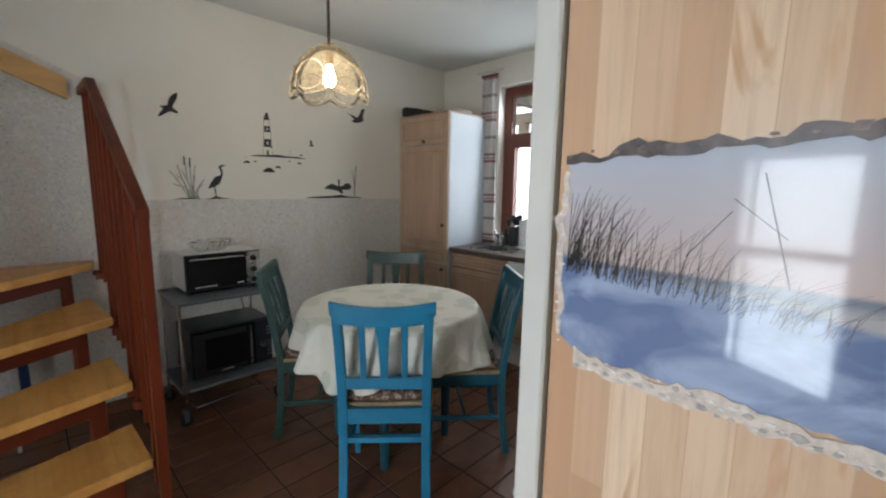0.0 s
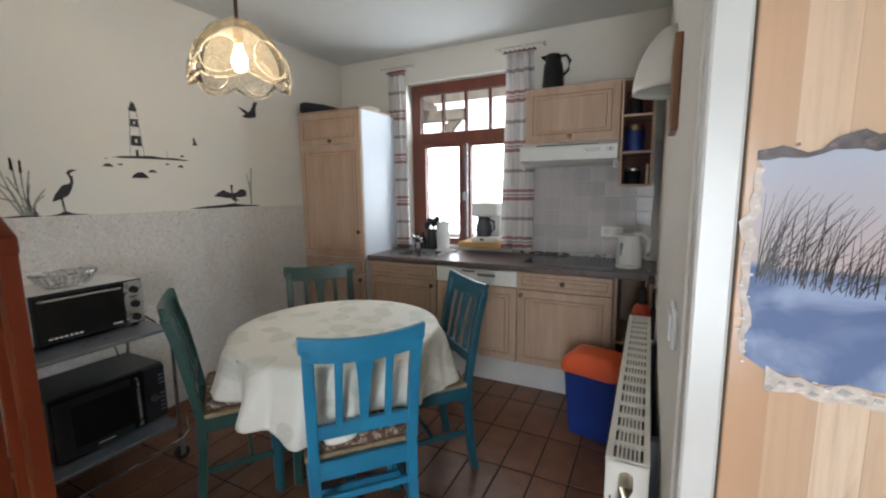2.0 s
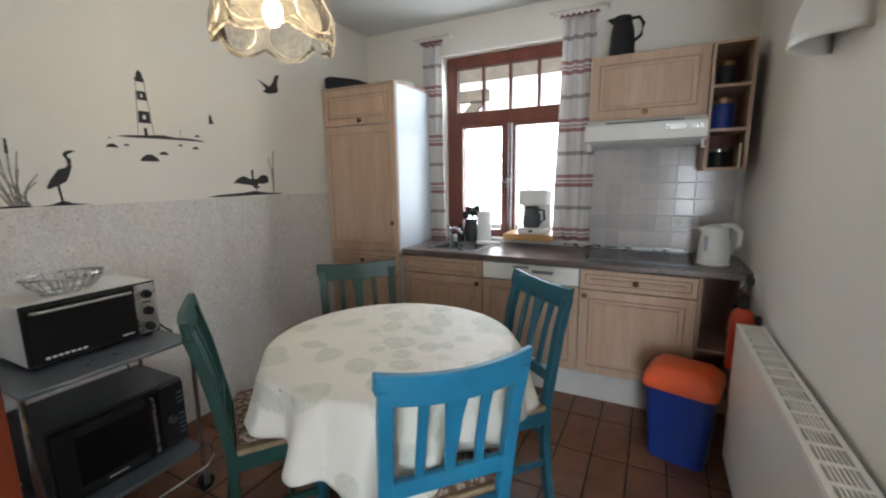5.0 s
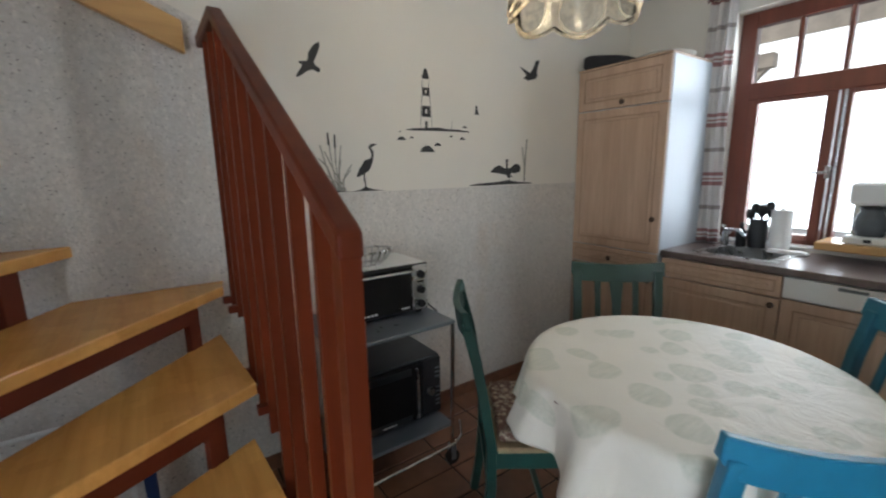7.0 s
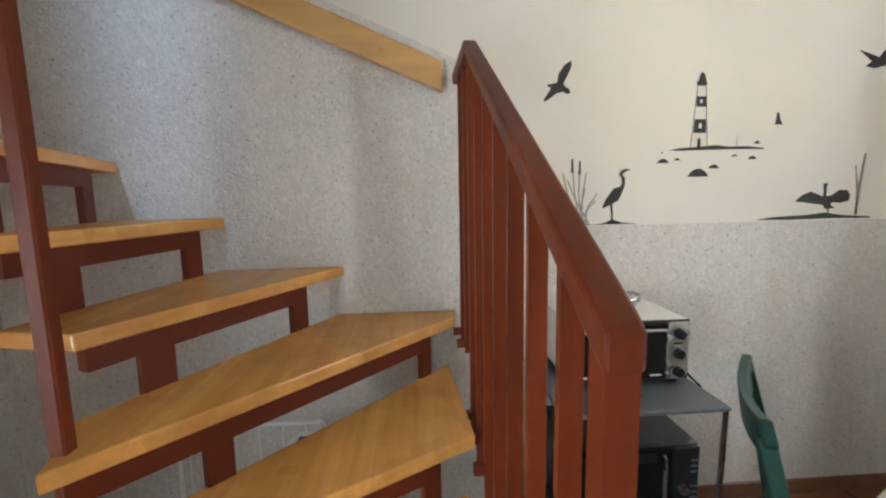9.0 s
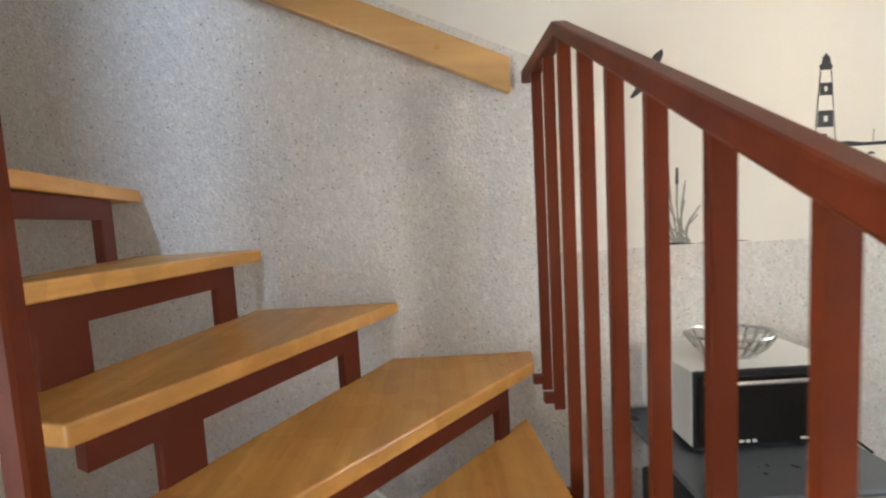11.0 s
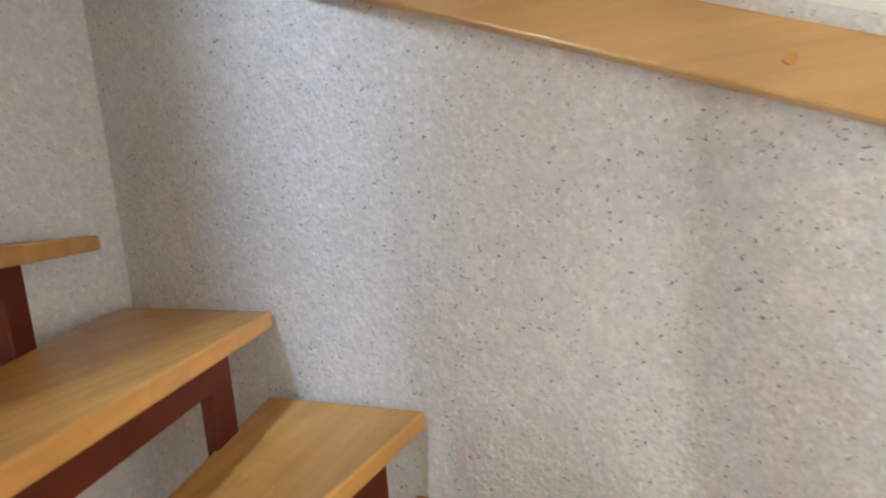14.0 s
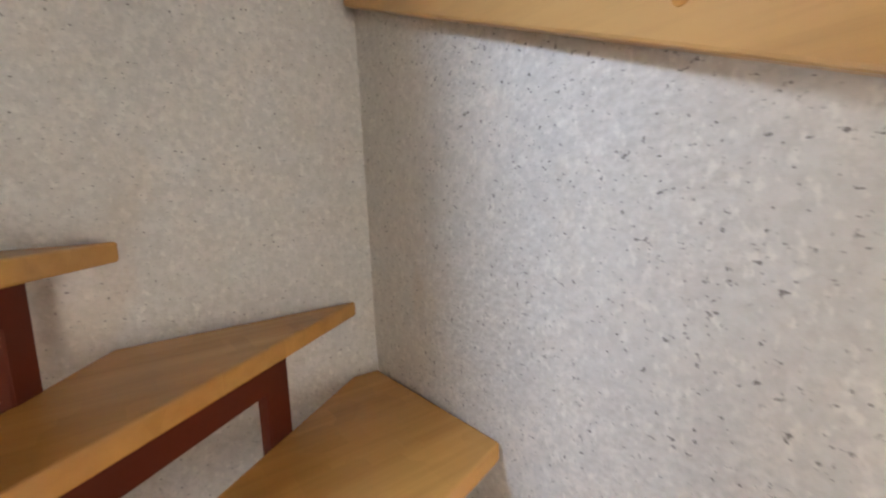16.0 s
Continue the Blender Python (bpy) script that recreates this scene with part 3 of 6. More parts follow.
# ---- the beech door with its printed picture ----
def beech_door():
    d = thing("door_1", pose(2.725, 1.385, 0), "beech-look door with a torn-hole dune picture stuck on it", "door")
    d["kind"] = S
    part("door_frame", boxes((-0.05, -0.003, -0.012, 0.135, 0, 2.05), (0.80, 0.85, -0.012, 0.135, 0, 2.05), (-0.003, 0.80, -0.012, 0.135, 2.0, 2.05), bev=0.004), "ceramic", d, "cream-white lacquered door frame")
    leaf = part("door_leaf", boxes((0.002, 0.795, 0, 0.04, 0.01, 1.997), bev=0.002), "beech_door", d)
    rnd = random.Random(4)

    def edge(x0, x1, z0, z1, n, amp):
        return [(x0 + (x1 - x0) * i / n, z0 + (z1 - z0) * i / n + rnd.uniform(-amp, amp)) for i in range(n + 1)]
    top, bot = edge(0.014, 0.80, 1.425, 1.462, 60, 0.0045), edge(0.045, 0.80, 1.128, 1.105, 60, 0.0045)
    left = [(0.018 + 0.02 * max(0, (1.16 - z) / 0.03) * 0.5 + rnd.uniform(-0.005, 0.005), z) for z in [1.135 + 0.0145 * i for i in range(1, 20)]]
    hole = top + [(0.793, 1.40), (0.793, 0.95)] + bot[-2::-1] + left
    hole = [(min(x, 0.793), z) for x, z in hole]
    part("picture", prism(B(), hole, 1, -0.0015, -0.0004), "photo", d, "printed photo of dune grass and blue-grey sand")

    def curl(u, ph):
        """How far the torn rim reaches out at a place along it: broad lumps with sharp tips."""
        return 0.5 + 0.28 * math.sin(31 * u + ph) + 0.22 * math.sin(73 * u + 2.1 * ph) + rnd.uniform(-0.18, 0.18)

    def ragged(name, line, lo, hi, mat, label, along_x=True):
        bm = B()
        reach = [lo + (hi - lo) * max(0.0, min(1.2, curl(x + 0.7 * z, lo * 900))) for x, z in line]
        for (x0, z0), (x1, z1), a, b in zip(line, line[1:], reach, reach[1:]):
            q = [(x0, z0 - 0.002), (x1, z1 - 0.002), (x1, z1 + b), (x0, z0 + a)] if along_x else [(x0 + 0.002, z0), (x1 + 0.002, z1), (x1 - b, z1), (x0 - a, z0)]
            prism(bm, [(min(x, 0.794), z) for x, z in q], 1, -0.0034, -0.0018)
        part(name, bm, mat, d, label)

    def chips(name, mat, label, n, place):
        """Loose flakes of the torn rim: small bent four- and five-sided scraps."""
        bm = B()
        for i in range(n):
            cx, cz, s = place(i / n)
            k, a0 = rnd.choice((4, 5)), rnd.uniform(0, 6.28)
            poly = [(min(0.793, cx + s * rnd.uniform(0.7, 1.3) * math.cos(a0 + 6.283 * e / k)), cz + 0.7 * s * rnd.uniform(0.6, 1.2) * math.sin(a0 + 6.283 * e / k)) for e in range(k)]
            y = -0.0036 - 0.0012 * rnd.random()
            prism(bm, poly, 1, y - 0.0008, y)
        part(name, bm, mat, d, label)
    ragged("torn_edge", top, 0.004, 0.021, "torn_dark", "dark torn upper edge of the print")
    ragged("torn_edge", [(x, z - 0.022) for x, z in bot], 0.016, 0.030, "torn", "pale crumbling lower edge of the print")
    ragged("torn_edge", left, 0.004, 0.014, "torn", "pale crumbling side edge of the print", False)
    chips("dark_flakes", "torn_mid", "brownish curled flakes along the tear", 22, lambda f: (0.02 + 0.77 * f, 1.430 + 0.037 * f + rnd.uniform(-0.002, 0.007), rnd.uniform(0.003, 0.011)))
    chips("grey_flakes", "torn_grey", "grey crumbs along the lower tear", 46, lambda f: (0.05 + 0.74 * f, 1.114 - 0.023 * f + rnd.uniform(-0.008, 0.010), rnd.uniform(0.003, 0.008)))
    chips("pale_flakes", "torn_pale", "chalk-white crumbs along the tear", 60, lambda f: (0.05 + 0.74 * f, 1.116 - 0.023 * f + rnd.uniform(-0.010, 0.012), rnd.uniform(0.002, 0.006)) if f < 0.7 else (0.014 + rnd.uniform(-0.006, 0.006), 1.14 + 0.94 * (f - 0.7), rnd.uniform(0.002, 0.005)))
    blades = B()
    for i in range(240):
        x = 0.024 + (rnd.random() ** 1.5) * 0.33
        z = 1.272 + rnd.uniform(-0.016, 0.004) - 0.10 * x
        h, lean = rnd.uniform(0.025, 0.115) * (1.15 - 2.1 * x), rnd.uniform(-0.004, 0.055)
        w = rnd.uniform(0.00025, 0.0006)
        spine = [(x + lean * f ** 1.7, z + h * f ** 0.85) for f in (0, 0.35, 0.7, 1)]
        for (xa, za), (xb, zb), wa, wb in zip(spine, spine[1:], (w, w * 0.8, w * 0.55), (w * 0.8, w * 0.55, w * 0.15)):
            prism(blades, [(xa - wa, za), (xa + wa, za), (xb + wb, zb), (xb - wb, zb)], 1, -0.0026, -0.0016)
    for x, z, dx, dz in ((0.19, 1.30, 0.045, 0.06), (0.235, 1.375, 0.055, -0.045), (0.262, 1.405, 0.035, -0.13)):
        prism(blades, [(x - 0.0008, z), (x + 0.0008, z), (x + dx + 0.0006, z + dz), (x + dx - 0.0006, z + dz)], 1, -0.0026, -0.0016)
    part("printed_grass", blades, "grass_print", d)
    return d


beech_door()


def glazed_door():
    d = thing("door_2", pose(2.77, SOUTH - 0.07, 0), "white glazed hall door letting daylight in", "door")
    d["kind"] = S
    part("door_frame", boxes((-0.37, -0.30, -0.03, 0.03, 0, 2.06), (0.30, 0.37, -0.03, 0.03, 0, 2.06), (-0.30, 0.30, -0.03, 0.03, 1.98, 2.06), (-0.30, 0.30, -0.03, 0.03, 0, 0.25), (-0.30, 0.30, -0.025, 0.025, 1.05, 1.10), (-0.115, -0.09, -0.02, 0.02, 0.25, 1.05), (-0.115, -0.09, -0.02, 0.02, 1.10, 1.98), bev=0.004), "white", d)
    for x0, x1, z0, z1 in ((-0.30, -0.115, 0.25, 1.05), (-0.09, 0.30, 0.25, 1.05), (-0.30, -0.115, 1.10, 1.98), (-0.09, 0.30, 1.10, 1.98)):
        p = part("pane", boxes((x0, x1, -0.003, 0.003, z0, z1)), "pane", d)
        p.visible_shadow = False


glazed_door()


# ---- stairs ----
def staved(m):
    """Lets short glued staves of a lighter or darker tone show in a board's wood."""
    t = m.node_tree
    b = t.nodes["Principled BSDF"]
    src = b.inputs["Base Color"].links[0].from_socket
    vor = put(t, "ShaderNodeTexVoronoi", Scale=13.0)
    vor.distance = "CHEBYCHEV"
    t.links.new(coords(t, (1, 1, 0.3)), vor.inputs["Vector"])
    hsv, mr = t.nodes.new("ShaderNodeHueSaturation"), t.nodes.new("ShaderNodeMapRange")
    mr.inputs[3].default_value, mr.inputs[4].default_value = 0.93, 1.10
    t.links.new(vor.outputs["Color"], mr.inputs[0]), t.links.new(mr.outputs[0], hsv.inputs["Value"])
    t.links.new(src, hsv.inputs["Color"]), t.links.new(hsv.outputs[0], b.inputs["Base Color"])


staved(M["tread"])


def tread_z(k):
    return -0.042 + 0.19716 * k + {7: 0.009, 8: 0.029, 9: 0.043}.get(k, 0.060 if k > 9 else 0.0)


FRONTS = {1: ((1.54, 1.06), (1.56, 0.25)), 2: ((1.285, 1.05), (1.38, 0.25)), 3: ((0.975, 1.05), (1.22, 0.25)), 4: ((0.61, 1.045), (1.06, 0.26)), 5: ((0.117, 1.037), (0.985, 0.225)),
          6: ((0.012, 0.60), (0.81, 0.175)), 7: ((0.012, 0.15), (0.77, 0.012)), 8: ((0.012, -0.232), (0.765, -0.02)), 9: ((0.065, -0.722), (0.80, -0.16)), 10: ((0.56, -0.72), (0.84, -0.20)),
          11: ((0.98, -0.72), (0.93, -0.2)), 12: ((1.25, -0.72), (1.22, -0.2)), 13: ((1.5, -0.72), (1.5, -0.2))}
# place along the tread's front (0 inside, 1 at the wall) and width of its two riser posts
POSTS = {5: ((0.26, 0.065), (0.88, 0.055)), 6: ((0.20, 0.085), (0.75, 0.075)), 7: ((0.195, 0.10), (0.80, 0.08)), 8: ((0.115, 0.085), (0.755, 0.072)), 9: ((0.22, 0.075), (0.655, 0.07)), 10: ((0.2, 0.06), (0.62, 0.055))}
CORNERS = {5: (0.012, 1.05), 8: (0.012, -0.72)}


def bar(bm, p0, p1, w, h):
    """A square bar between two points; w across, h upright."""
    p0, p1 = Vector(p0), Vector(p1)
    d = (p1 - p0).normalized()
    u = d.cross(Vector((0, 0, 1))).normalized() if abs(d.z) < 0.99 else Vector((1, 0, 0))
    v = u.cross(d)
    A, C = [], []
    for su, sv in ((-1, -1), (1, -1), (1, 1), (-1, 1)):
        o = u * su * w / 2 + v * sv * h / 2
        A.append(bm.verts.new(p0 + o)), C.append(bm.verts.new(p1 + o))
    for i in range(4):
        bm.faces.new((A[i], A[(i + 1) % 4], C[(i + 1) % 4], C[i]))
    bm.faces.new(A[::-1]), bm.faces.new(C)
    return bm


def staircase():
    st = thing("staircase", pose(1.46, 0.2, 0), "open winder staircase, varnished beech treads on red-brown steel", "staircase")
    inv = Vector((1.46, 0.2, 0))

    def step_back(k, d):
        (ox, oy), (ix, iy) = FRONTS[k]
        u = Vector((ox - ix, oy - iy)).normalized()
        n = Vector((-u.y, u.x)) * d
        return [Vector((ox, oy)) + n, Vector((ix, iy)) + n]
    for k in range(1, 13):
        z = tread_z(k)
        (o, i), (bo, bi) = [Vector(p) for p in FRONTS[k]], step_back(k + 1, 0.035)
        poly = [o, i, bi, bo]
        if k in CORNERS:
            poly.append(Vector(CORNERS[k]))
        pts = [(max(0.009, p.x) - inv.x, min(1.06, max(SOUTH + 0.006, p.y)) - inv.y) for p in poly]
        bm = prism(B(), pts, 2, z - 0.04, z)
        bmesh.ops.bevel(bm, geom=list(bm.edges), offset=0.005, segments=2, profile=0.5, affect="EDGES")
        ob = part("tread", bm, "tread", st)
        # the steel below: a bearer under the tread and an upright to the next one, on both sides
        inner, outer = POSTS.get(k + 1, ((0.25, 0.07), (0.70, 0.07) if k >= 8 else (0.86, 0.055)))
        for f, w in (inner, outer):
            def on(kk, d):
                a, b = step_back(kk, d)
                return b.lerp(a, f)
            hi = on(k + 1, 0.036)
            (ox, oy), (ix, iy) = FRONTS[k + 1]
            ang = math.atan2(oy - iy, ox - ix)
            up = B()
            box(up, -w / 2, w / 2, -0.013, 0.013, z - 0.04, tread_z(k + 1) - 0.041, 0.003)
            bmesh.ops.transform(up, matrix=Matrix.Translation((hi.x - inv.x, hi.y - inv.y, 0)) @ Matrix.Rotation(ang, 4, "Z"), verts=up.verts)
            part("riser_post", up, "redsteel", st)
        a, b = step_back(k + 1, 0.036)
        p, q = b.lerp(a, 0.03), b.lerp(a, outer[0] + 0.01)
        zz = tread_z(k + 1) - 0.0695
        part("cross_bearer", bar(B(), (p.x - inv.x, p.y - inv.y, zz), (q.x - inv.x, q.y - inv.y, zz), 0.036, 0.056), "redsteel", st)
    part("newel_post", boxes((0.912 - 0.016 - inv.x, 0.912 + 0.016 - inv.x, 0.216 - 0.016 - inv.y, 0.216 + 0.016 - inv.y, 0, 3.0), bev=0.004), "redwood", st)
    for x, y, z0, z1 in ((1.26, 0.12, 0.0, 1.25),):
        part("newel_post", boxes((x - 0.03 - inv.x, x + 0.03 - inv.x, y - 0.03 - inv.y, y + 0.03 - inv.y, z0, z1), bev=0.004), "redwood", st)


staircase()


def stair_railing():
    r = thing("stair_railing", pose(1.32, 1.09, 0), "red-brown wooden stair railing with a sloping handrail", "railing")
    X = 1.32
    low, peak = (1.36, 1.30), (0.384, 1.878)
    sl = (peak[1] - low[1]) / (peak[0] - low[0])

    def top(x):
        return 1.878 if x < 0.384 else low[1] + (x - low[0]) * sl
    part("newel_post", prism(B(), [(1.328 - X, 0), (1.362 - X, 0), (1.362 - X, top(1.36) - 0.04), (1.328 - X, top(1.328) - 0.045)], 1, -0.036, -0.003), "redwood", r)
    hand = prism(B(), [(1.366 - X, top(1.36) - 0.046), (1.366 - X, top(1.36) - 0.006), (1.354 - X, top(1.354)), (0.384 - X, 1.878), (0.02 - X, 1.884), (0.02 - X, 1.842), (0.384 - X + 0.02, 1.832)], 1, -0.040, 0.001)
    bmesh.ops.bevel(hand, geom=list(hand.edges), offset=0.006, segments=2, profile=0.5, affect="EDGES")
    part("handrail", hand, "redwood", r)
    for i in range(9):
        x = 0.126 + 0.1378 * i
        k = 5 if x < 0.40 else 4 if x < 0.78 else 3 if x < 1.1 else 2
        z0 = tread_z(k) - (0.09 if x < 0.40 else 0.14)
        b = part("baluster", prism(B(), [(x - 0.007 - X, z0), (x + 0.007 - X, z0), (x + 0.007 - X, top(x + 0.007) - 0.03), (x - 0.007 - X, top(x - 0.007) - 0.03)], 1, -0.031, -0.001), "redwood", r)
        part("bracket", boxes((x - 0.012 - X, x + 0.012 - X, -0.06, -0.031, tread_z(k) - 0.068, tread_z(k) - 0.042)), "redsteel", b)


stair_railing()


def wall_board():
    bm = prism(B(), [(1.012, 1.812), (1.012, 1.925), (SOUTH + 0.01, 2.655), (SOUTH + 0.01, 2.545)], 0, 0.006, 0.042)
    bmesh.ops.bevel(bm, geom=list(bm.edges), offset=0.006, segments=2, profile=0.5, affect="EDGES")
    ob = thing("wall_handrail", pose(0, 0, 0), "varnished beech board as handrail, screwed to the stair wall", "handrail")
    part("board", bm, "board_wood", ob)
    for y in (0.78, 0.1, -0.5):
        z = 1.868 + 0.4195 * (1.012 - y)
        bm = B()
        tube(bm, [(0.040, y, z), (0.0445, y, z)], 0.009, 12)
        part("plug", bm, "tread", ob)


M["board_wood"] = timber("varnished_board_wood", (0.64, 0.38, 0.15), (0.50, 0.28, 0.10), 1, 0.3, 36, 0.15)
wall_board()


def drying_rack():
    d = thing("drying_rack", pose(0.12, 0.37, 0), "folded white wire drying rack leaning under the stairs", "drying rack")
    for x, y0, y1, z1 in ((0.0, -0.42, 0.17, 0.54), (0.05, 0.02, 0.30, 0.52)):
        part("rack_frame", tube(B(), [(x, y0, 0.008), (x, y0, z1 - 0.04), (x, y0 + 0.04, z1), (x, y1 - 0.04, z1), (x, y1, z1 - 0.04), (x, y1, 0.008)], 0.008), "white", d, smooth=True)
    for i in range(6):
        y = -0.38 + i * 0.09
        part("wire", tube(B(), [(0.0, y, 0.02), (0.0, y, 0.535)], 0.003, 6), "white", d)
    part("cross_bar", tube(B(), [(0, -0.42, 0.03), (0, 0.17, 0.03)], 0.006), "white", d)
    part("strip", boxes((0.03, 0.036, 0.05, 0.27, 0.475, 0.505)), "bluecloth", d, "dark blue plastic strip")
    part("hanging_cloth", boxes((0.02, 0.045, 0.33, 0.37, 0.10, 0.50), bev=0.005), "bluecloth", d, "dark blue folded cloth")


drying_rack()


# ---- kitchen units ----
def front(name, parent, x0, x1, z0, z1, y, knob=None, panel=True, kmat="knob"):
    """A framed front with a raised field, 20 mm thick, its face towards -y."""
    bm = B()
    t = min(0.055, (z1 - z0) * 0.28)
    box(bm, x0, x1, y, y + 0.02, z0, z1, 0.003)
    ob = part(name, bm, "front", parent)
    if panel:
        mo = B()
        for r in ((x0 + t, x1 - t, z0 + t - 0.006, z0 + t), (x0 + t, x1 - t, z1 - t, z1 - t + 0.006), (x0 + t - 0.006, x0 + t, z0 + t - 0.006, z1 - t + 0.006), (x1 - t, x1 - t + 0.006, z0 + t - 0.006, z1 - t + 0.006)):
            box(mo, r[0], r[1], y - 0.005, y + 0.001, r[2], r[3], 0.002)
        part("moulding", mo, "moulding", ob)
        part("raised_field", box(B(), x0 + t + 0.022, x1 - t - 0.022, y - 0.006, y + 0.001, z0 + t + 0.016, z1 - t - 0.016, 0.005), "front", ob)
    if knob:
        kx, kz = knob
        k = B()
        lathe(k, [(0.0, 0.0), (0.007, 0.0), (0.006, 0.012), (0.015, 0.017), (0.016, 0.024), (0.010, 0.029), (0.0, 0.030)], 0, 0, 14)
        bmesh.ops.transform(k, matrix=Matrix.Translation((kx, y - 0.004, kz)) @ Matrix.Rotation(radians(90), 4, "X"), verts=k.verts)
        part("knob", k, kmat, ob, smooth=True)
    return ob


def tall_cabinet():
    c = thing("tall_cabinet", pose(0.316, 3.59, 0), "tall limed-oak kitchen cabinet with a pale side panel", "cabinet")
    part("body", boxes((-0.308, 0.312, -0.268, 0.28, 0.10, 2.0), (-0.30, 0.30, -0.15, 0.27, 0.0, 0.10), bev=0.002), "carcass", c)
    y = -0.29
    part("cornice", boxes((-0.31, 0.312, y - 0.004, 0.28, 2.001, 2.012)), "front", c)
    front("top_door", c, -0.306, 0.309, 1.748, 1.998, y, (0.03, 1.775))
    front("door", c, -0.306, 0.309, 0.862, 1.742, y, (0.275, 1.07))
    front("drawer", c, -0.306, 0.309, 0.735, 0.856, y, (0.0, 0.79))
    front("door", c, -0.306, 0.309, 0.215, 0.728, y, (0.275, 0.69))


def base_unit(x0, x1, kind):
    w = (x1 - x0) / 2 - 0.003
    names = {"sink": ("sink_cabinet", "limed-oak sink base cabinet with drawer front and framed door"), "hob": ("hob_cabinet", "limed-oak base cabinet under the hob"), "dish": ("dishwasher", "built-in dishwasher with white control panel and oak front")}
    nm, lab = names[kind]
    c = thing(nm, pose((x0 + x1) / 2, 3.60, 0), lab, "cabinet" if kind != "dish" else "dishwasher")
    top = 0.70 if kind == "sink" else 0.848
    part("body", boxes((-w, w, -0.23, 0.27, 0.205, top)), "carcass" if kind == "dish" else "front", c)
    y = -0.255
    if kind == "dish":
        part("control_panel", boxes((-w, w, y - 0.004, y + 0.02, 0.735, 0.842), bev=0.004), "white", c, "white dishwasher control panel")
        part("display", boxes((0.02, 0.15, y - 0.006, y - 0.003, 0.79, 0.81)), "greysteel", c)
        part("grip", boxes((-0.10, 0.0, y - 0.006, y - 0.003, 0.815, 0.83)), "greysteel", c)
        for x in (0.18, 0.21, 0.24):
            part("button", boxes((x, x + 0.016, y - 0.008, y - 0.003, 0.792, 0.804), bev=0.001), "white", c)
        front("door", c, -w, w, 0.21, 0.728, y)
    else:
        front("drawer", c, -w, w, 0.728, 0.842, y, (0, 0.785) if kind == "hob" else None)
        front("door", c, -w, w, 0.21, 0.722, y, (w - 0.03, 0.69) if kind == "sink" else (-w + 0.03, 0.69), kmat="knob" if kind == "sink" else "brass")


tall_cabinet()
base_unit(0.632, 1.235, "sink")
base_unit(1.235, 1.842, "dish")
base_unit(1.842, 2.440, "hob")


def open_unit():
    c = thing("open_shelf_unit", pose(2.55, 3.60, 0), "narrow open oak base shelf beside the hob cabinet", "shelf")
    part("side", boxes((-0.108, -0.09, -0.22, 0.27, 0.02, 0.848)), "front", c)
    part("side", boxes((0.085, 0.1, -0.22, 0.27, 0.02, 0.848)), "front", c)
    part("back", boxes((-0.09, 0.085, 0.25, 0.27, 0.02, 0.848)), "front", c)
    for z in (0.10, 0.43):
        part("shelf", boxes((-0.09, 0.085, -0.22, 0.25, z, z + 0.016)), "front", c)


open_unit()
solid("plinth", boxes((0.60, 2.44, 3.44, 3.456, 0.0, 0.207)), "plinth", "white plinth board under the base cabinets", "plinth", kind=S)

bm = boxes((0.632, 0.79, 3.33, NORTH, 0.85, 0.886), (1.16, 2.668, 3.33, NORTH, 0.85, 0.886), (0.79, 1.16, 3.33, 3.42, 0.85, 0.886), (0.79, 1.16, 3.80, NORTH, 0.85, 0.886))
counter = thing("worktop", pose(1.65, 3.6, 0.85), "grey-brown laminate worktop along the window wall", "worktop")
bmesh.ops.transform(bm, matrix=Matrix.Translation((-1.65, -3.6, -0.85)), verts=bm.verts)
part("slab", bm, "counter", counter)
part("edge_band", boxes((-1.018, 1.018, -0.276, -0.2695, 0.001, 0.035), bev=0.003), "counter", counter)
part("wall_strip", boxes((-0.0, 1.018, 0.262, 0.279, 0.0365, 0.06), bev=0.003), "steel", counter, "bright metal upstand strip")


def sink():
    s = thing("kitchen_sink", pose(0.975, 3.61, 0.886), "stainless steel sink set into the worktop", "sink")
    bm = B()
    x, y = 0.185, 0.19
    box(bm, -x - 0.02, x + 0.02, -y - 0.012, -y + 0.02, 0.0005, 0.004), box(bm, -x - 0.02, x + 0.02, y - 0.02, y + 0.012, 0.0005, 0.004)
    box(bm, -x - 0.02, -x + 0.02, -y, y, 0.0005, 0.004), box(bm, x - 0.02, x + 0.02, -y, y, 0.0005, 0.004)
    part("rim", bm, "steel", s)
    part("bowl", boxes((-x + 0.004, x - 0.004, -y + 0.004, y - 0.004, -0.15, -0.148), (-x + 0.002, -x + 0.006, -y, y, -0.15, 0.0), (x - 0.006, x - 0.002, -y, y, -0.15, 0.0), (-x, x, -y + 0.002, -y + 0.006, -0.15, 0.0), (-x, x, y - 0.006, y - 0.002, -0.15, 0.0)), "steel", s)
    t = thing("faucet", pose(0.80, 3.77, 0.887), "chrome single-lever kitchen tap beside the sink", "tap")
    part("base", tube(B(), [(0, 0, 0.0), (0, 0, 0.09)], 0.022, 16), "chrome", t, smooth=True)
    part("spout", tube(B(), [(0, 0, 0.07), (0.04, -0.03, 0.11), (0.10, -0.08, 0.115), (0.15, -0.12, 0.085)], [0.014, 0.013, 0.012, 0.011], 12), "chrome", t, smooth=True)
    part("lever", tube(B(), [(0, 0, 0.09), (-0.01, -0.02, 0.125), (0.02, -0.07, 0.135)], [0.014, 0.01, 0.007], 10), "chrome", t, smooth=True)


sink()


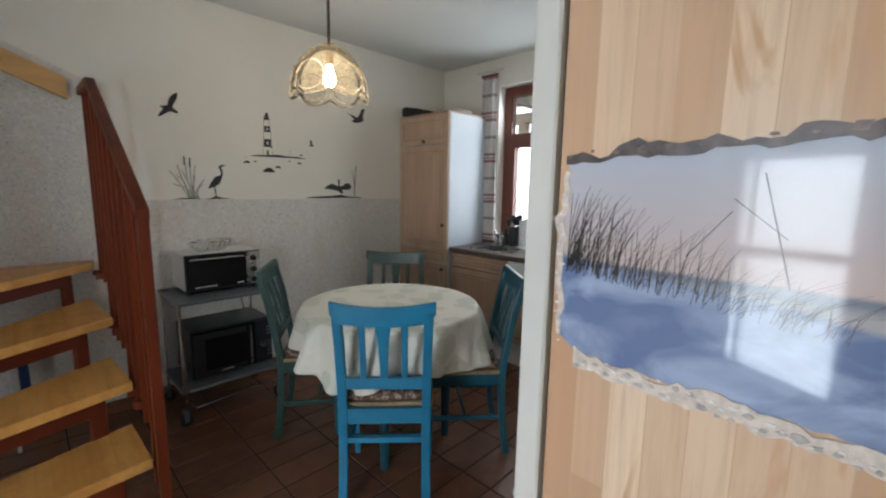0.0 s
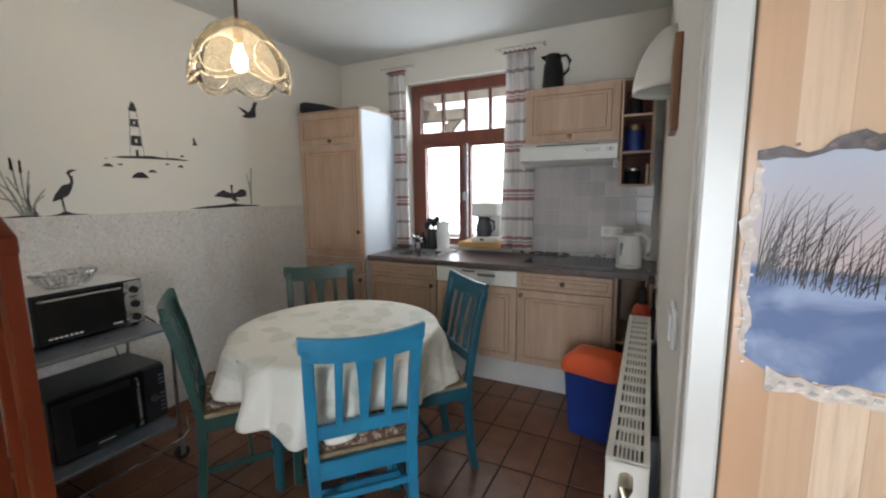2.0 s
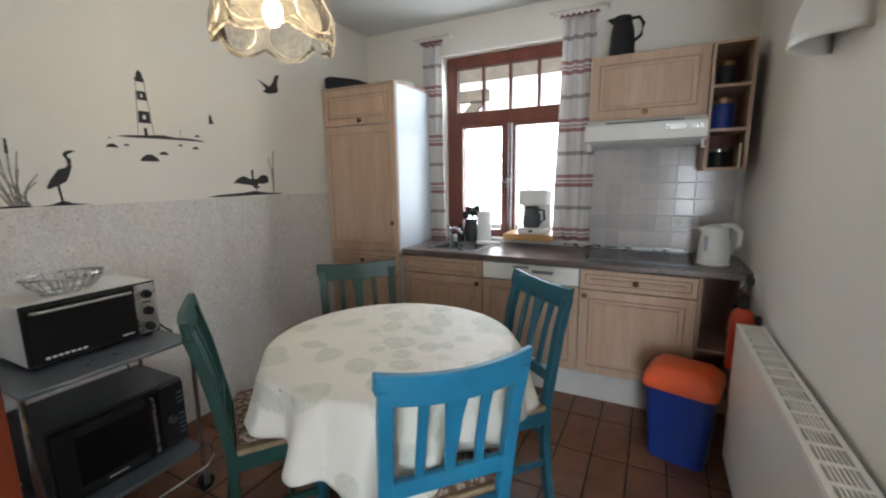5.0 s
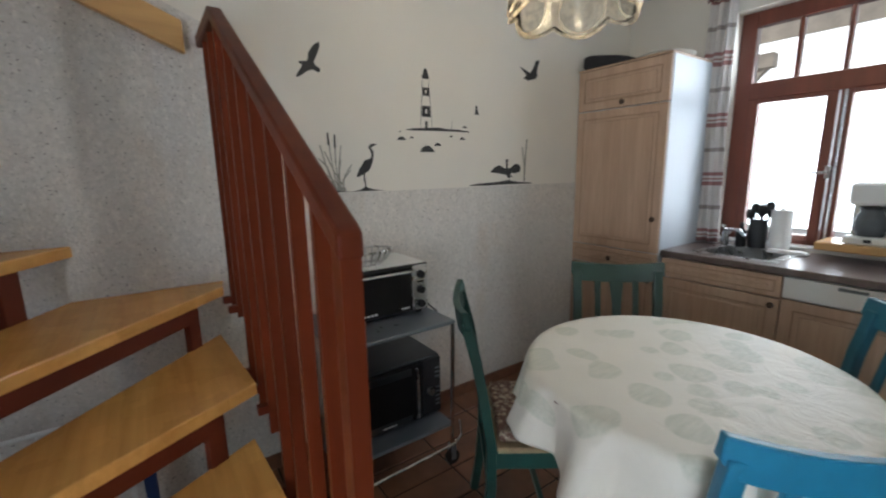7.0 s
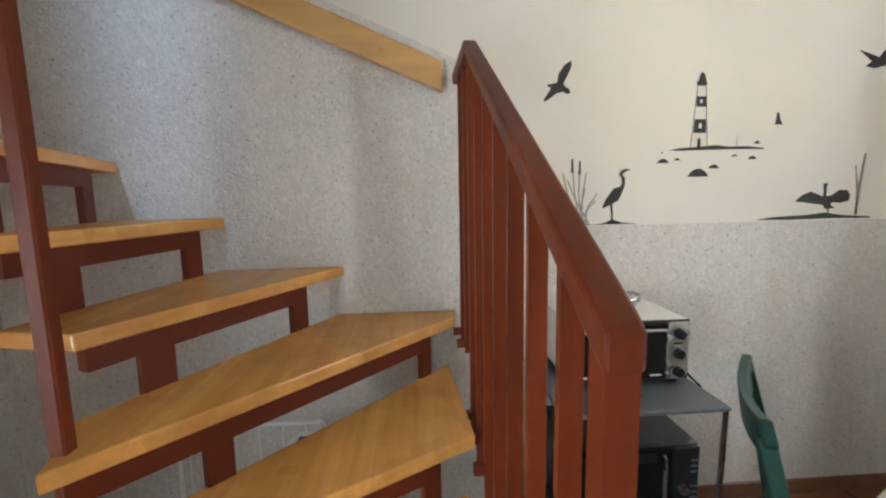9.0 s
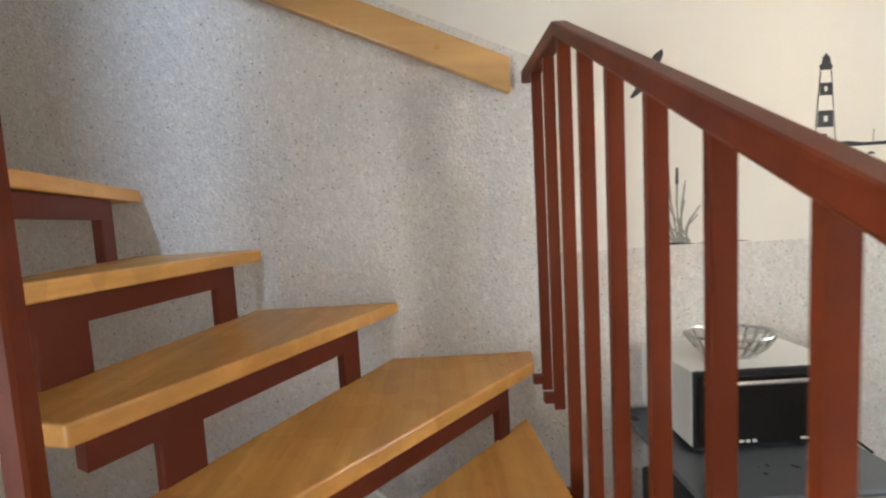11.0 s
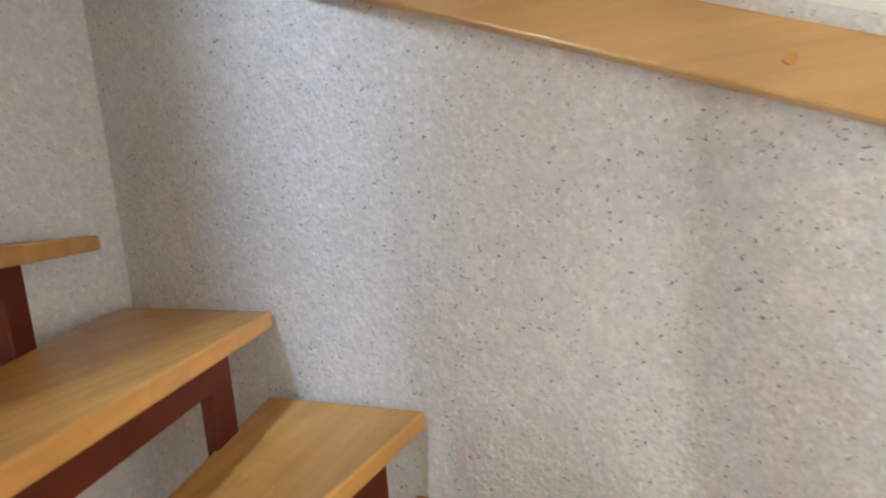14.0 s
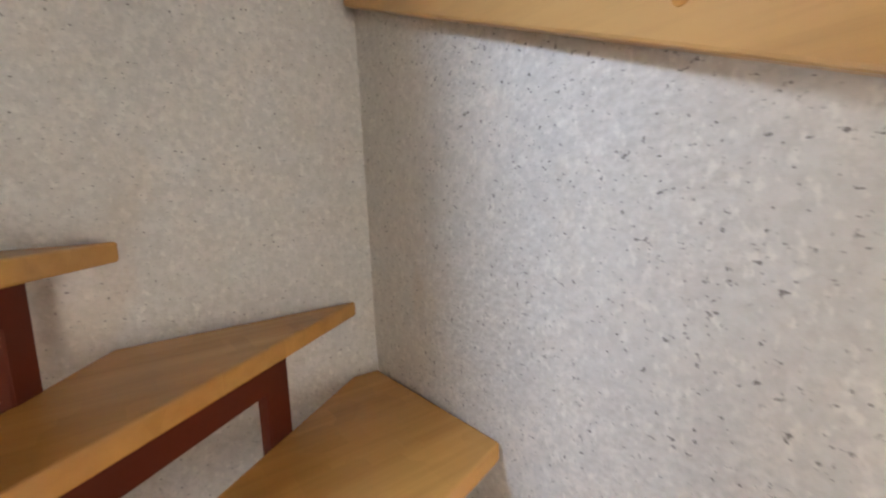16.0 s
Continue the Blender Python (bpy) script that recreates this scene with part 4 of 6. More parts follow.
def hob():
    h = thing("ceramic_hob", pose(2.135, 3.62, 0.886), "black glass ceramic hob with a steel frame", "hob")
    part("glass", boxes((-0.285, 0.285, -0.20, 0.20, 0.0005, 0.007), bev=0.002), "black_glass", h)
    part("frame", boxes((-0.295, 0.295, -0.21, -0.20, 0.0005, 0.009), (-0.295, 0.295, 0.20, 0.21, 0.0005, 0.009), (-0.295, -0.285, -0.20, 0.20, 0.0005, 0.009), (0.285, 0.295, -0.20, 0.20, 0.0005, 0.009)), "greysteel", h)


hob()


def wall_cabinet():
    c = thing("wall_cabinet", pose(2.125, 3.715, 1.69), "limed-oak wall cabinet above the cooker hood", "cabinet")
    part("body", boxes((-0.297, 0.297, -0.15, 0.164, 0.0, 0.35)), "front", c)
    front("door", c, -0.297, 0.297, 0.0, 0.352, -0.172, (0.0, 0.03), kmat="brass")
    h = thing("cooker_hood", pose(2.125, 3.63, 1.55), "white slim cooker hood with two glass-panel clips", "cooker hood")
    part("body", prism(B(), [(-0.21, 0.015), (-0.21, 0.10), (-0.10, 0.138), (0.24, 0.138), (0.24, 0.0), (-0.15, 0.0)], 0, -0.297, 0.297), "white", h)
    part("slot", boxes((-0.19, 0.19, -0.208, -0.165, 0.104, 0.112)), "greysteel", h)
    part("switch_panel", boxes((0.11, 0.20, -0.214, -0.208, 0.06, 0.085)), "steel", h, "bright switch panel")
    part("switch_panel", boxes((0.23, 0.28, -0.214, -0.208, 0.06, 0.085)), "steel", h)
    for x in (-0.285, 0.275):
        part("clip", boxes((x, x + 0.012, -0.19, -0.175, -0.035, 0.003), (x, x + 0.02, -0.192, -0.172, -0.04, -0.032)), "white", h)
    s = thing("corner_shelf", pose(2.525, 3.70, 1.395), "small dark-stained open wall shelf full of jars", "shelf")
    part("side", boxes((-0.098, -0.084, -0.17, 0.18, 0, 0.645)), "front", s)
    part("side", boxes((0.075, 0.09, -0.17, 0.18, 0, 0.645)), "front", s)
    part("back", boxes((-0.084, 0.075, 0.165, 0.18, 0, 0.645)), "redwood", s)
    for z in (0.0, 0.20, 0.42, 0.632):
        part("shelf", boxes((-0.084, 0.075, -0.17, 0.165, z, z + 0.014)), "front", s)
    zs = (1.409, 1.609, 1.829)
    for i, (z, r, hh, mat, nm, lab) in enumerate(((zs[0], 0.045, 0.10, "black", "jar", "dark lidded storage jar on the open shelf"), (zs[1], 0.055, 0.16, "navy", "tin", "dark blue coffee tin on the open shelf"), (zs[2], 0.04, 0.13, "black", "jar", "dark spice jar on the open shelf"))):
        j = thing(nm, pose(2.50, 3.66, z), lab, "jar")
        part("body", lathe(B(), [(0.0, 0.001), (r, 0.001), (r, hh * 0.8), (r * 0.9, hh * 0.86)], 0, 0, 18), mat, j, smooth=True)
        part("lid", lathe(B(), [(r * 0.95, hh * 0.84), (r * 0.97, hh), (0.0, hh)], 0, 0, 18), "steel" if i == 0 else "brass", j, smooth=True)
    b = thing("booklet", pose(2.585, 3.62, 1.409), "thin pale booklet leaning in the open shelf", "book")
    part("cover", boxes((-0.006, 0.006, -0.07, 0.07, 0, 0.12)), "mount", b)


wall_cabinet()


# ---- table, cloth, chairs ----
TABLE = (1.335, 2.15)


def dining_table():
    t = thing("dining_table", pose(*TABLE, 0), "round dining table hidden under a cloth", "table")
    part("tabletop", lathe(B(), [(0.0, 0.728), (0.46, 0.728), (0.465, 0.74), (0.46, 0.7575), (0.0, 0.756)], 0, 0, 48), "redwood", t, smooth=True)
    for a in (45, 135, 225, 315):
        x, y = 0.30 * math.cos(radians(a)), 0.30 * math.sin(radians(a))
        part("leg", lathe(B(), [(0.0, 0.0), (0.02, 0.0), (0.024, 0.2), (0.033, 0.55), (0.03, 0.6), (0.038, 0.62), (0.038, 0.728)], x, y, 14), "teal", t, smooth=True)
    c = B()
    rnd = random.Random(7)
    ph = [rnd.uniform(0, 6.28) for _ in range(6)]
    seg, rows = 312, 16
    rings = []
    prof = [(r, 0.0) for r in (0.06, 0.15, 0.25, 0.34, 0.41, 0.45)]
    ctr = c.verts.new((0, 0, 0.7625))
    for r, _ in prof:
        rings.append([c.verts.new((r * math.cos(2 * math.pi * k / seg), r * math.sin(2 * math.pi * k / seg), 0.7625)) for k in range(seg)])
    for i in range(rows + 1):
        f = i / rows
        ring = []
        for k in range(seg):
            a = 2 * math.pi * k / seg
            # four hanging corners and shorter folds between them
            corner = 0.5 + 0.5 * math.cos(4 * (a - radians(24)))
            drop = 0.195 + 0.065 * corner ** 1.4 + 0.012 * math.sin(7 * a + ph[0])
            s = (a * 13 / (2 * math.pi) + 0.30 * math.sin(3 * a + ph[4]) + 0.12 * f) % 1.0
            s = s / 0.68 if s < 0.68 else (1 - s) / 0.32
            pleat = 0.5 - 0.5 * math.cos(math.pi * s) * (0.75 + 0.25 * math.cos(5 * a + ph[5]))
            wave = 0.080 * (pleat - 0.42) + math.cos(4 * (a - radians(24))) * 0.016 + math.cos(9 * a + ph[1]) * 0.008 + math.cos(29 * a + ph[3] + 2 * f) * 0.004
            r = 0.467 + 0.012 * math.sin(min(1, f * 4) * math.pi / 2) + (0.028 * f + wave * 1.15) * f ** 0.7
            z = 0.7625 - 0.004 - drop * f if i else 0.7605
            ring.append(c.verts.new((r * math.cos(a), r * math.sin(a), z)))
        rings.append(ring)
    for A, C in zip(rings, rings[1:]):
        for k in range(seg):
            c.faces.new((A[k], A[(k + 1) % seg], C[(k + 1) % seg], C[k]))
    for k in range(seg):
        c.faces.new((ctr, rings[0][k], rings[0][(k + 1) % seg]))
    ob = solid("tablecloth", c, "cloth", "cream tablecloth with grey-green leaves hanging in folds", "tablecloth", smooth=True)
    ob.matrix_basis = pose(*TABLE, 0)
    ob.data.set_sharp_from_angle(angle=radians(180))
    so = ob.modifiers.new("thick", "SOLIDIFY")
    so.thickness, so.offset = 0.0015, 1


dining_table()


def curve_bar(bm, pts, w, d):
    """A bar of width w (along x) and depth d through points."""
    rings = []
    for i, p in enumerate(pts):
        p = Vector(p)
        t = (Vector(pts[min(i + 1, len(pts) - 1)]) - Vector(pts[max(i - 1, 0)])).normalized()
        n = Vector((1, 0, 0))
        b = t.cross(n).normalized()
        ww = w[i] if isinstance(w, (list, tuple)) else w
        rings.append([bm.verts.new(p + n * ww / 2 * sx + b * d / 2 * sy) for sx, sy in ((-1, -1), (1, -1), (1, 1), (-1, 1))])
    for A, C in zip(rings, rings[1:]):
        for k in range(4):
            bm.faces.new((A[k], A[(k + 1) % 4], C[(k + 1) % 4], C[k]))
    bm.faces.new(rings[0][::-1]), bm.faces.new(rings[-1])
    return bm


def bevelled(bm, off=0.004):
    bmesh.ops.recalc_face_normals(bm, faces=bm.faces)
    bmesh.ops.bevel(bm, geom=[e for e in bm.edges if e.calc_face_angle(0) > 0.6], offset=off, segments=2, profile=0.5, affect="EDGES")
    return bm


def chair(m, mat, label, top_wear=None):
    """Origin under the seat's middle; the sitter looks along +y."""
    c = thing("dining_chair", m, label, "chair", "painted chairs round the table")
    back = lambda z: -0.19 - max(0, z - 0.46) * 0.16 - max(0, z - 0.75) * 0.10
    for s in (-1, 1):
        pts = [(s * 0.178, -0.225, 0.0), (s * 0.176, -0.205, 0.12), (s * 0.175, -0.19, 0.30), (s * 0.175, -0.19, 0.46)] + [(s * (0.175 + (z - 0.46) * 0.012), back(z), z) for z in (0.56, 0.66, 0.76, 0.84, 0.90)]
        part("back_leg", bevelled(curve_bar(B(), pts, 0.038, 0.034)), mat, c)
        part("front_leg", bevelled(curve_bar(B(), [(s * 0.175, 0.185, 0.0), (s * 0.18, 0.185, 0.25), (s * 0.18, 0.185, 0.445)], [0.026, 0.034, 0.04], 0.036)), mat, c)
        part("side_rail", bevelled(box(B(), s * 0.187 - 0.011, s * 0.187 + 0.011, -0.175, 0.168, 0.385, 0.445), 0.003), mat, c)
        part("stretcher", bevelled(box(B(), s * 0.178 - 0.009, s * 0.178 + 0.009, -0.18, 0.17, 0.19, 0.215), 0.003), mat, c)
    # top rail: a flared yoke, dished between its ends
    rail = B()
    n = 14
    rows = []
    for i in range(n + 1):
        u = -1 + 2 * i / n
        x = u * 0.208
        y = back(0.89) - 0.022 * (1 - u * u) + 0.008
        zt, zb = 0.925 + 0.018 * u * u, 0.842 + 0.016 * (u * u) + (0.03 * max(0, abs(u) - 0.86) / 0.14)
        rows.append([rail.verts.new((x, y - 0.013, zb)), rail.verts.new((x, y + 0.013, zb)), rail.verts.new((x, y + 0.010 - 0.012, zt)), rail.verts.new((x, y - 0.013 - 0.012, zt))])
    for A, C in zip(rows, rows[1:]):
        for k in range(4):
            rail.faces.new((A[k], A[(k + 1) % 4], C[(k + 1) % 4], C[k]))
    rail.faces.new(rows[0][::-1]), rail.faces.new(rows[-1])
    part("top_rail", bevelled(rail, 0.004), mat, c)
    part("lower_rail", bevelled(box(B(), -0.165, 0.165, back(0.575) - 0.012, back(0.575) + 0.012, 0.55, 0.60), 0.004), mat, c)
    for x, w in ((-0.085, [0.026, 0.026, 0.026, 0.03]), (0.0, [0.030, 0.036, 0.046, 0.066]), (0.085, [0.026, 0.026, 0.026, 0.03])):
        part("back_slat", bevelled(curve_bar(B(), [(x, back(z) - d, z) for z, d in ((0.595, 0), (0.68, 0.004), (0.77, 0.009), (0.852, 0.012))], w, 0.014), 0.003), mat, c)
    part("front_rail", bevelled(box(B(), -0.16, 0.16, 0.176, 0.198, 0.385, 0.445), 0.003), mat, c)
    part("back_rail", bevelled(box(B(), -0.157, 0.157, -0.201, -0.179, 0.385, 0.455), 0.003), mat, c)
    part("stretcher", bevelled(box(B(), -0.168, 0.168, -0.012, 0.006, 0.19, 0.215), 0.003), mat, c)
    part("stretcher", bevelled(box(B(), -0.157, 0.157, -0.205, -0.187, 0.30, 0.325), 0.003), mat, c)
    part("seat", bevelled(box(B(), -0.205, 0.205, -0.172, 0.215, 0.447, 0.468), 0.006), "rush", c, "plain wooden seat board")
    cu = B()
    box(cu, -0.18, 0.18, -0.165, 0.19, 0.4685, 0.508, 0.016, 3)
    part("cushion", cu, "cushion", c, "brown flowered seat cushion", True)
    return c


def seat_pose(mid, to):
    a = math.degrees(math.atan2(to[1] - mid[1], to[0] - mid[0])) - 90
    off = Matrix.Translation((0, 0.262, 0))
    return pose(mid[0], mid[1], 0, 0, 0, a) @ off


chair(seat_pose((1.79, 1.748), (1.418, 2.09)), "blue", "turquoise-blue painted wooden chair with a flowered cushion")
chair(seat_pose((1.775, 2.625), (1.40, 2.19)), "teal", "dark teal painted chair standing before the dishwasher")
chair(seat_pose((0.815, 2.60), (1.26, 2.18)), "olive", "dark green chair between the table and the tall cabinet")
chair(seat_pose((0.775, 1.735), (1.35, 2.555)), "green", "worn green wooden chair beside the microwave trolley")


# ---- the trolley with oven and microwave ----
def trolley():
    t = thing("serving_trolley", pose(0.27, 1.61, 0), "grey steel serving trolley on black castors", "trolley")
    part("top_shelf", boxes((-0.235, 0.235, -0.275, 0.275, 0.712, 0.728), bev=0.004), "greysteel", t)
    part("lower_shelf", boxes((-0.235, 0.185, -0.275, 0.29, 0.183, 0.20), bev=0.004), "greysteel", t)
    for y in (-0.265, 0.27):
        part("leg_frame", tube(B(), [(-0.2, y, 0.10), (-0.2, y, 0.715)], 0.009), "chrome", t, smooth=True)
        part("leg_frame", tube(B(), [(0.215, y, 0.712), (0.205, y, 0.20), (0.20, y, 0.10)], 0.009), "chrome", t, smooth=True)
    part("brace", tube(B(), [(-0.2, 0.26, 0.36), (-0.2, 0.18, 0.70)], 0.005), "chrome", t, smooth=True)
    part("front_rail", tube(B(), [(0.225, -0.27, 0.60), (0.24, -0.25, 0.15), (0.245, -0.22, 0.115), (0.245, 0.26, 0.135), (0.235, 0.30, 0.16), (0.215, 0.305, 0.22)], 0.006), "chrome", t, smooth=True)
    for x, y in ((-0.2, -0.265), (-0.2, 0.27), (0.2, -0.265), (0.2, 0.27)):
        w = part("castor", tube(B(), [(x - 0.012, y, 0.036), (x + 0.012, y, 0.036)], 0.036, 18), "black", t, smooth=True)
        part("fork", boxes((x - 0.018, x - 0.014, y - 0.012, y + 0.012, 0.03, 0.10), (x + 0.014, x + 0.018, y - 0.012, y + 0.012, 0.03, 0.10)), "greysteel", w)


trolley()


def mini_oven():
    o = thing("mini_oven", pose(0.185, 1.637, 0.728), "black and silver mini oven on the trolley", "oven")
    part("body", boxes((-0.15, 0.135, -0.215, 0.215, 0.018, 0.238), bev=0.004), "white", o, "pale grey sheet-metal casing")
    part("front_panel", boxes((0.135, 0.146, -0.215, 0.215, 0.018, 0.238), bev=0.003), "black", o)
    d = part("oven_door", boxes((0.1465, 0.155, -0.205, 0.128, 0.03, 0.225), bev=0.003), "black_glass", o, "dark glass door")
    part("door_handle", tube(B(), [(0.156, -0.19, 0.212), (0.175, -0.185, 0.212), (0.175, 0.108, 0.212), (0.156, 0.113, 0.212)], 0.006), "chrome", d, smooth=True)
    part("inner_glow", boxes((0.1552, 0.1556, -0.15, 0.07, 0.07, 0.17)), "black_glass", d, "brownish inner window")
    for i in range(7):
        part("lettering", boxes((0.1552, 0.156, -0.17 + i * 0.018, -0.158 + i * 0.018, 0.038, 0.046)), "white", d)
    part("badge", boxes((0.1552, 0.156, 0.07, 0.11, 0.04, 0.046)), "white", d)
    p = part("control_panel", boxes((0.1465, 0.152, 0.131, 0.211, 0.024, 0.232), bev=0.002), "steel", o, "brushed silver control panel")
    for z in (0.052, 0.118, 0.19):
        part("knob", tube(B(), [(0.152, 0.171, z), (0.172, 0.171, z)], [0.019, 0.016], 18), "black", p, smooth=True)
    part("marking", boxes((0.1522, 0.1527, 0.155, 0.187, 0.152, 0.157)), "black", p)
    for x in (-0.12, 0.11):
        for y in (-0.18, 0.18):
            part("foot", boxes((x - 0.012, x + 0.012, y - 0.012, y + 0.012, 0.0, 0.018)), "black", o)
    m = thing("microwave_oven", pose(0.185, 1.66, 0.20), "black microwave oven on the trolley's lower shelf", "microwave")
    part("body", boxes((-0.16, 0.16, -0.24, 0.24, 0.012, 0.31), bev=0.006), "greyblack", m)
    d = part("microwave_door", boxes((0.1605, 0.175, -0.238, 0.135, 0.016, 0.30), bev=0.004), "black_glass", m)
    part("door_frame", boxes((0.1752, 0.1765, -0.23, 0.075, 0.018, 0.052), (0.1752, 0.1765, -0.23, 0.075, 0.25, 0.285), (0.1752, 0.1765, -0.23, -0.165, 0.052, 0.25)), "greyblack", d)
    part("door_handle", tube(B(), [(0.176, 0.10, 0.03), (0.19, 0.10, 0.035), (0.19, 0.10, 0.27), (0.176, 0.10, 0.275)], 0.006), "steel", d, smooth=True)
    part("badge", boxes((0.1766, 0.1772, -0.08, -0.01, 0.03, 0.036)), "white", d)
    p = part("control_panel", boxes((0.1605, 0.173, 0.138, 0.238, 0.016, 0.30), bev=0.004), "black", m)
    part("dial", tube(B(), [(0.173, 0.175, 0.14), (0.19, 0.175, 0.14)], [0.018, 0.016], 18), "steel", p, smooth=True)
    for i in range(8):
        z = 0.245 - i * 0.022 - (0.035 if i > 2 else 0)
        part("button", boxes((0.1732, 0.1742, 0.205, 0.23, z, z + 0.008)), "greysteel", p)
    for x in (-0.12, 0.12):
        for y in (-0.2, 0.2):
            part("foot", boxes((x - 0.012, x + 0.012, y - 0.012, y + 0.012, 0.0, 0.012)), "black", m)
    b = thing("fruit_basket", pose(0.215, 1.60, 0.967), "oval silver slatted metal fruit basket on the oven", "basket")
    ring = lambda rx, ry, z: [(rx * math.cos(a), ry * math.sin(a), z) for a in [2 * math.pi * i / 40 for i in range(40)]]
    part("rim", tube(B(), ring(0.083, 0.126, 0.066), 0.005, 8, True), "steel", b, smooth=True)
    part("base_ring", tube(B(), ring(0.048, 0.075, 0.006), 0.005, 8, True), "steel", b, smooth=True)
    for i in range(22):
        a = 2 * math.pi * i / 22
        part("slat", curve_bar(B(), [((0.048 + 0.035 * f ** 0.7) * math.cos(a), (0.075 + 0.051 * f ** 0.7) * math.sin(a), 0.006 + 0.06 * f) for f in (0, 0.33, 0.66, 1)], 0.012, 0.003), "steel", b)
    c = thing("power_cable", pose(0.27, 1.87, 0.729), "short black power cable lying on the trolley", "cable")
    part("cord", tube(B(), [(-0.06, -0.02, 0.05), (-0.02, 0.0, 0.045), (0.05, 0.0, 0.02), (0.10, 0.005, 0.006)], 0.004), "black", c, smooth=True)


M["greyblack"] = painted("dark_grey_enamel", (0.014, 0.015, 0.017), 0.4, 0.15, 6, 80, 0.05)
mini_oven()


# ---- pendant lamp ----
def pendant():
    p = thing("pendant_lamp", pose(0.965, 2.02, CEIL), "amber glass pendant lamp with scalloped petals, switched on", "pendant lamp")
    part("cord", tube(B(), [(0, 0, 0.0), (0.003, 0, -0.12), (-0.002, 0.002, -0.25), (0, 0, -0.40)], 0.008, 10), "brown", p, "brown twisted cord", True)
    part("ceiling_cup", lathe(B(), [(0.0, 0.0), (0.045, 0.0), (0.045, -0.015), (0.02, -0.05), (0.0, -0.05)], 0, 0, 20), "brown", p, smooth=True)
    part("holder", lathe(B(), [(0.0, -0.39), (0.028, -0.395), (0.03, -0.41), (0.02, -0.44), (0.02, -0.50), (0.0, -0.50)], 0, 0, 18), "brass", p, "brass lamp holder", True)
    part("bulb", lathe(B(), [(0.013, -0.50), (0.018, -0.52), (0.032, -0.56), (0.03, -0.59), (0.018, -0.61), (0.0, -0.615)], 0, 0, 18), "bulb", p, "glowing light bulb", True)
    prof = [(0.03, -0.402), (0.07, -0.412), (0.115, -0.445), (0.155, -0.495), (0.183, -0.55), (0.198, -0.605), (0.20, -0.65), (0.193, -0.685)]
    lobes = 6
    turn = -1.056

    def wave(a, i):
        f = i / (len(prof) - 1)
        return 1 + 0.10 * f * (abs(math.cos(lobes * (a - turn) / 2)) - 0.5)
    dome = B()
    seg = 120
    rows = []
    for i, (r, z) in enumerate(prof):
        f = i / (len(prof) - 1)
        rows.append([dome.verts.new((r * wave(2 * math.pi * k / seg, i) * math.cos(2 * math.pi * k / seg), r * wave(2 * math.pi * k / seg, i) * math.sin(2 * math.pi * k / seg), z + 0.035 * f ** 3 * (1 - abs(math.cos(lobes * (2 * math.pi * k / seg - turn) / 2))))) for k in range(seg)])
    for A, C in zip(rows, rows[1:]):
        for k in range(seg):
            dome.faces.new((A[k], A[(k + 1) % seg], C[(k + 1) % seg], C[k]))
    edge = [v.co.copy() for v in rows[-1]]
    sh = part("shade", dome, "amber", p, "amber glass shade with scalloped lower edge", True)
    sh.visible_shadow = False
    so = sh.modifiers.new("thick", "SOLIDIFY")
    so.thickness = 0.004
    rim = part("rim", tube(B(), edge[::2], 0.005, 8, True), "amber_rim", sh, smooth=True)
    # raised ovals moulded into the petals
    for i in range(lobes):
        a0 = turn + 2 * math.pi * i / lobes
        pts = []
        for j in range(24):
            b = 2 * math.pi * j / 24
            aa, zz = a0 + 0.40 * math.sin(b), -0.59 + 0.075 * math.cos(b)
            rr = 0.206 if zz < -0.59 else 0.206 - (zz + 0.59) * 0.45
            pts.append((rr * math.cos(aa), rr * math.sin(aa), zz))
        part("moulded_ring", tube(B(), pts, 0.0035, 6, True), "amber_rim", sh, smooth=True).visible_shadow = False


pendant()


# ---- wall stickers ----
def sticker(name, label, polys, grey=()):
    s = thing(name, pose(0, 0, 0), label, "wall sticker")
    for nm, poly in polys:
        part(nm, prism(B(), poly, 0, 0.0003, 0.0016), "decal", s)
    for nm, pts, w in grey:
        part(nm, curve_flat(pts, w), "decal_grey" if nm == "blade" else "decal", s)
    return s


def curve_flat(pts, w):
    bm = B()
    for (y0, z0), (y1, z1) in zip(pts, pts[1:]):
        d = Vector((y1 - y0, z1 - z0)).normalized()
        n = Vector((-d.y, d.x)) * w / 2
        prism(bm, [(y0 + n.x, z0 + n.y), (y1 + n.x * 0.7, z1 + n.y * 0.7), (y1 - n.x * 0.7, z1 - n.y * 0.7), (y0 - n.x, z0 - n.y)], 0, 0.0003, 0.0016)
    return bm


def mound(y, z, w, h):
    return [(y - w, z), (y - w * 0.75, z + h * 0.55), (y - w * 0.3, z + h * 0.95), (y + w * 0.25, z + h), (y + w * 0.7, z + h * 0.55), (y + w, z)]


sticker("gull_sticker", "black wall sticker of a gull with raised wings", [("gull", [(1.527, 1.939), (1.53, 1.919), (1.515, 1.884), (1.498, 1.852), (1.503, 1.841), (1.523, 1.829), (1.526, 1.815), (1.513, 1.811), (1.494, 1.82), (1.471, 1.813), (1.443, 1.793), (1.421, 1.781), (1.418, 1.79), (1.438, 1.818), (1.447, 1.834), (1.434, 1.841), (1.432, 1.848), (1.452, 1.85), (1.471, 1.855), (1.478, 1.89), (1.502, 1.923)])])
sticker("gull_sticker", "black wall sticker of a gull near the cabinet", [("gull", [(2.751, 1.982), (2.80, 1.968), (2.839, 1.954), (2.865, 1.985), (2.886, 2.031), (2.921, 2.039), (2.905, 2.0), (2.898, 1.967), (2.905, 1.945), (2.89, 1.926), (2.826, 1.91), (2.782, 1.918), (2.81, 1.938), (2.78, 1.96)])])
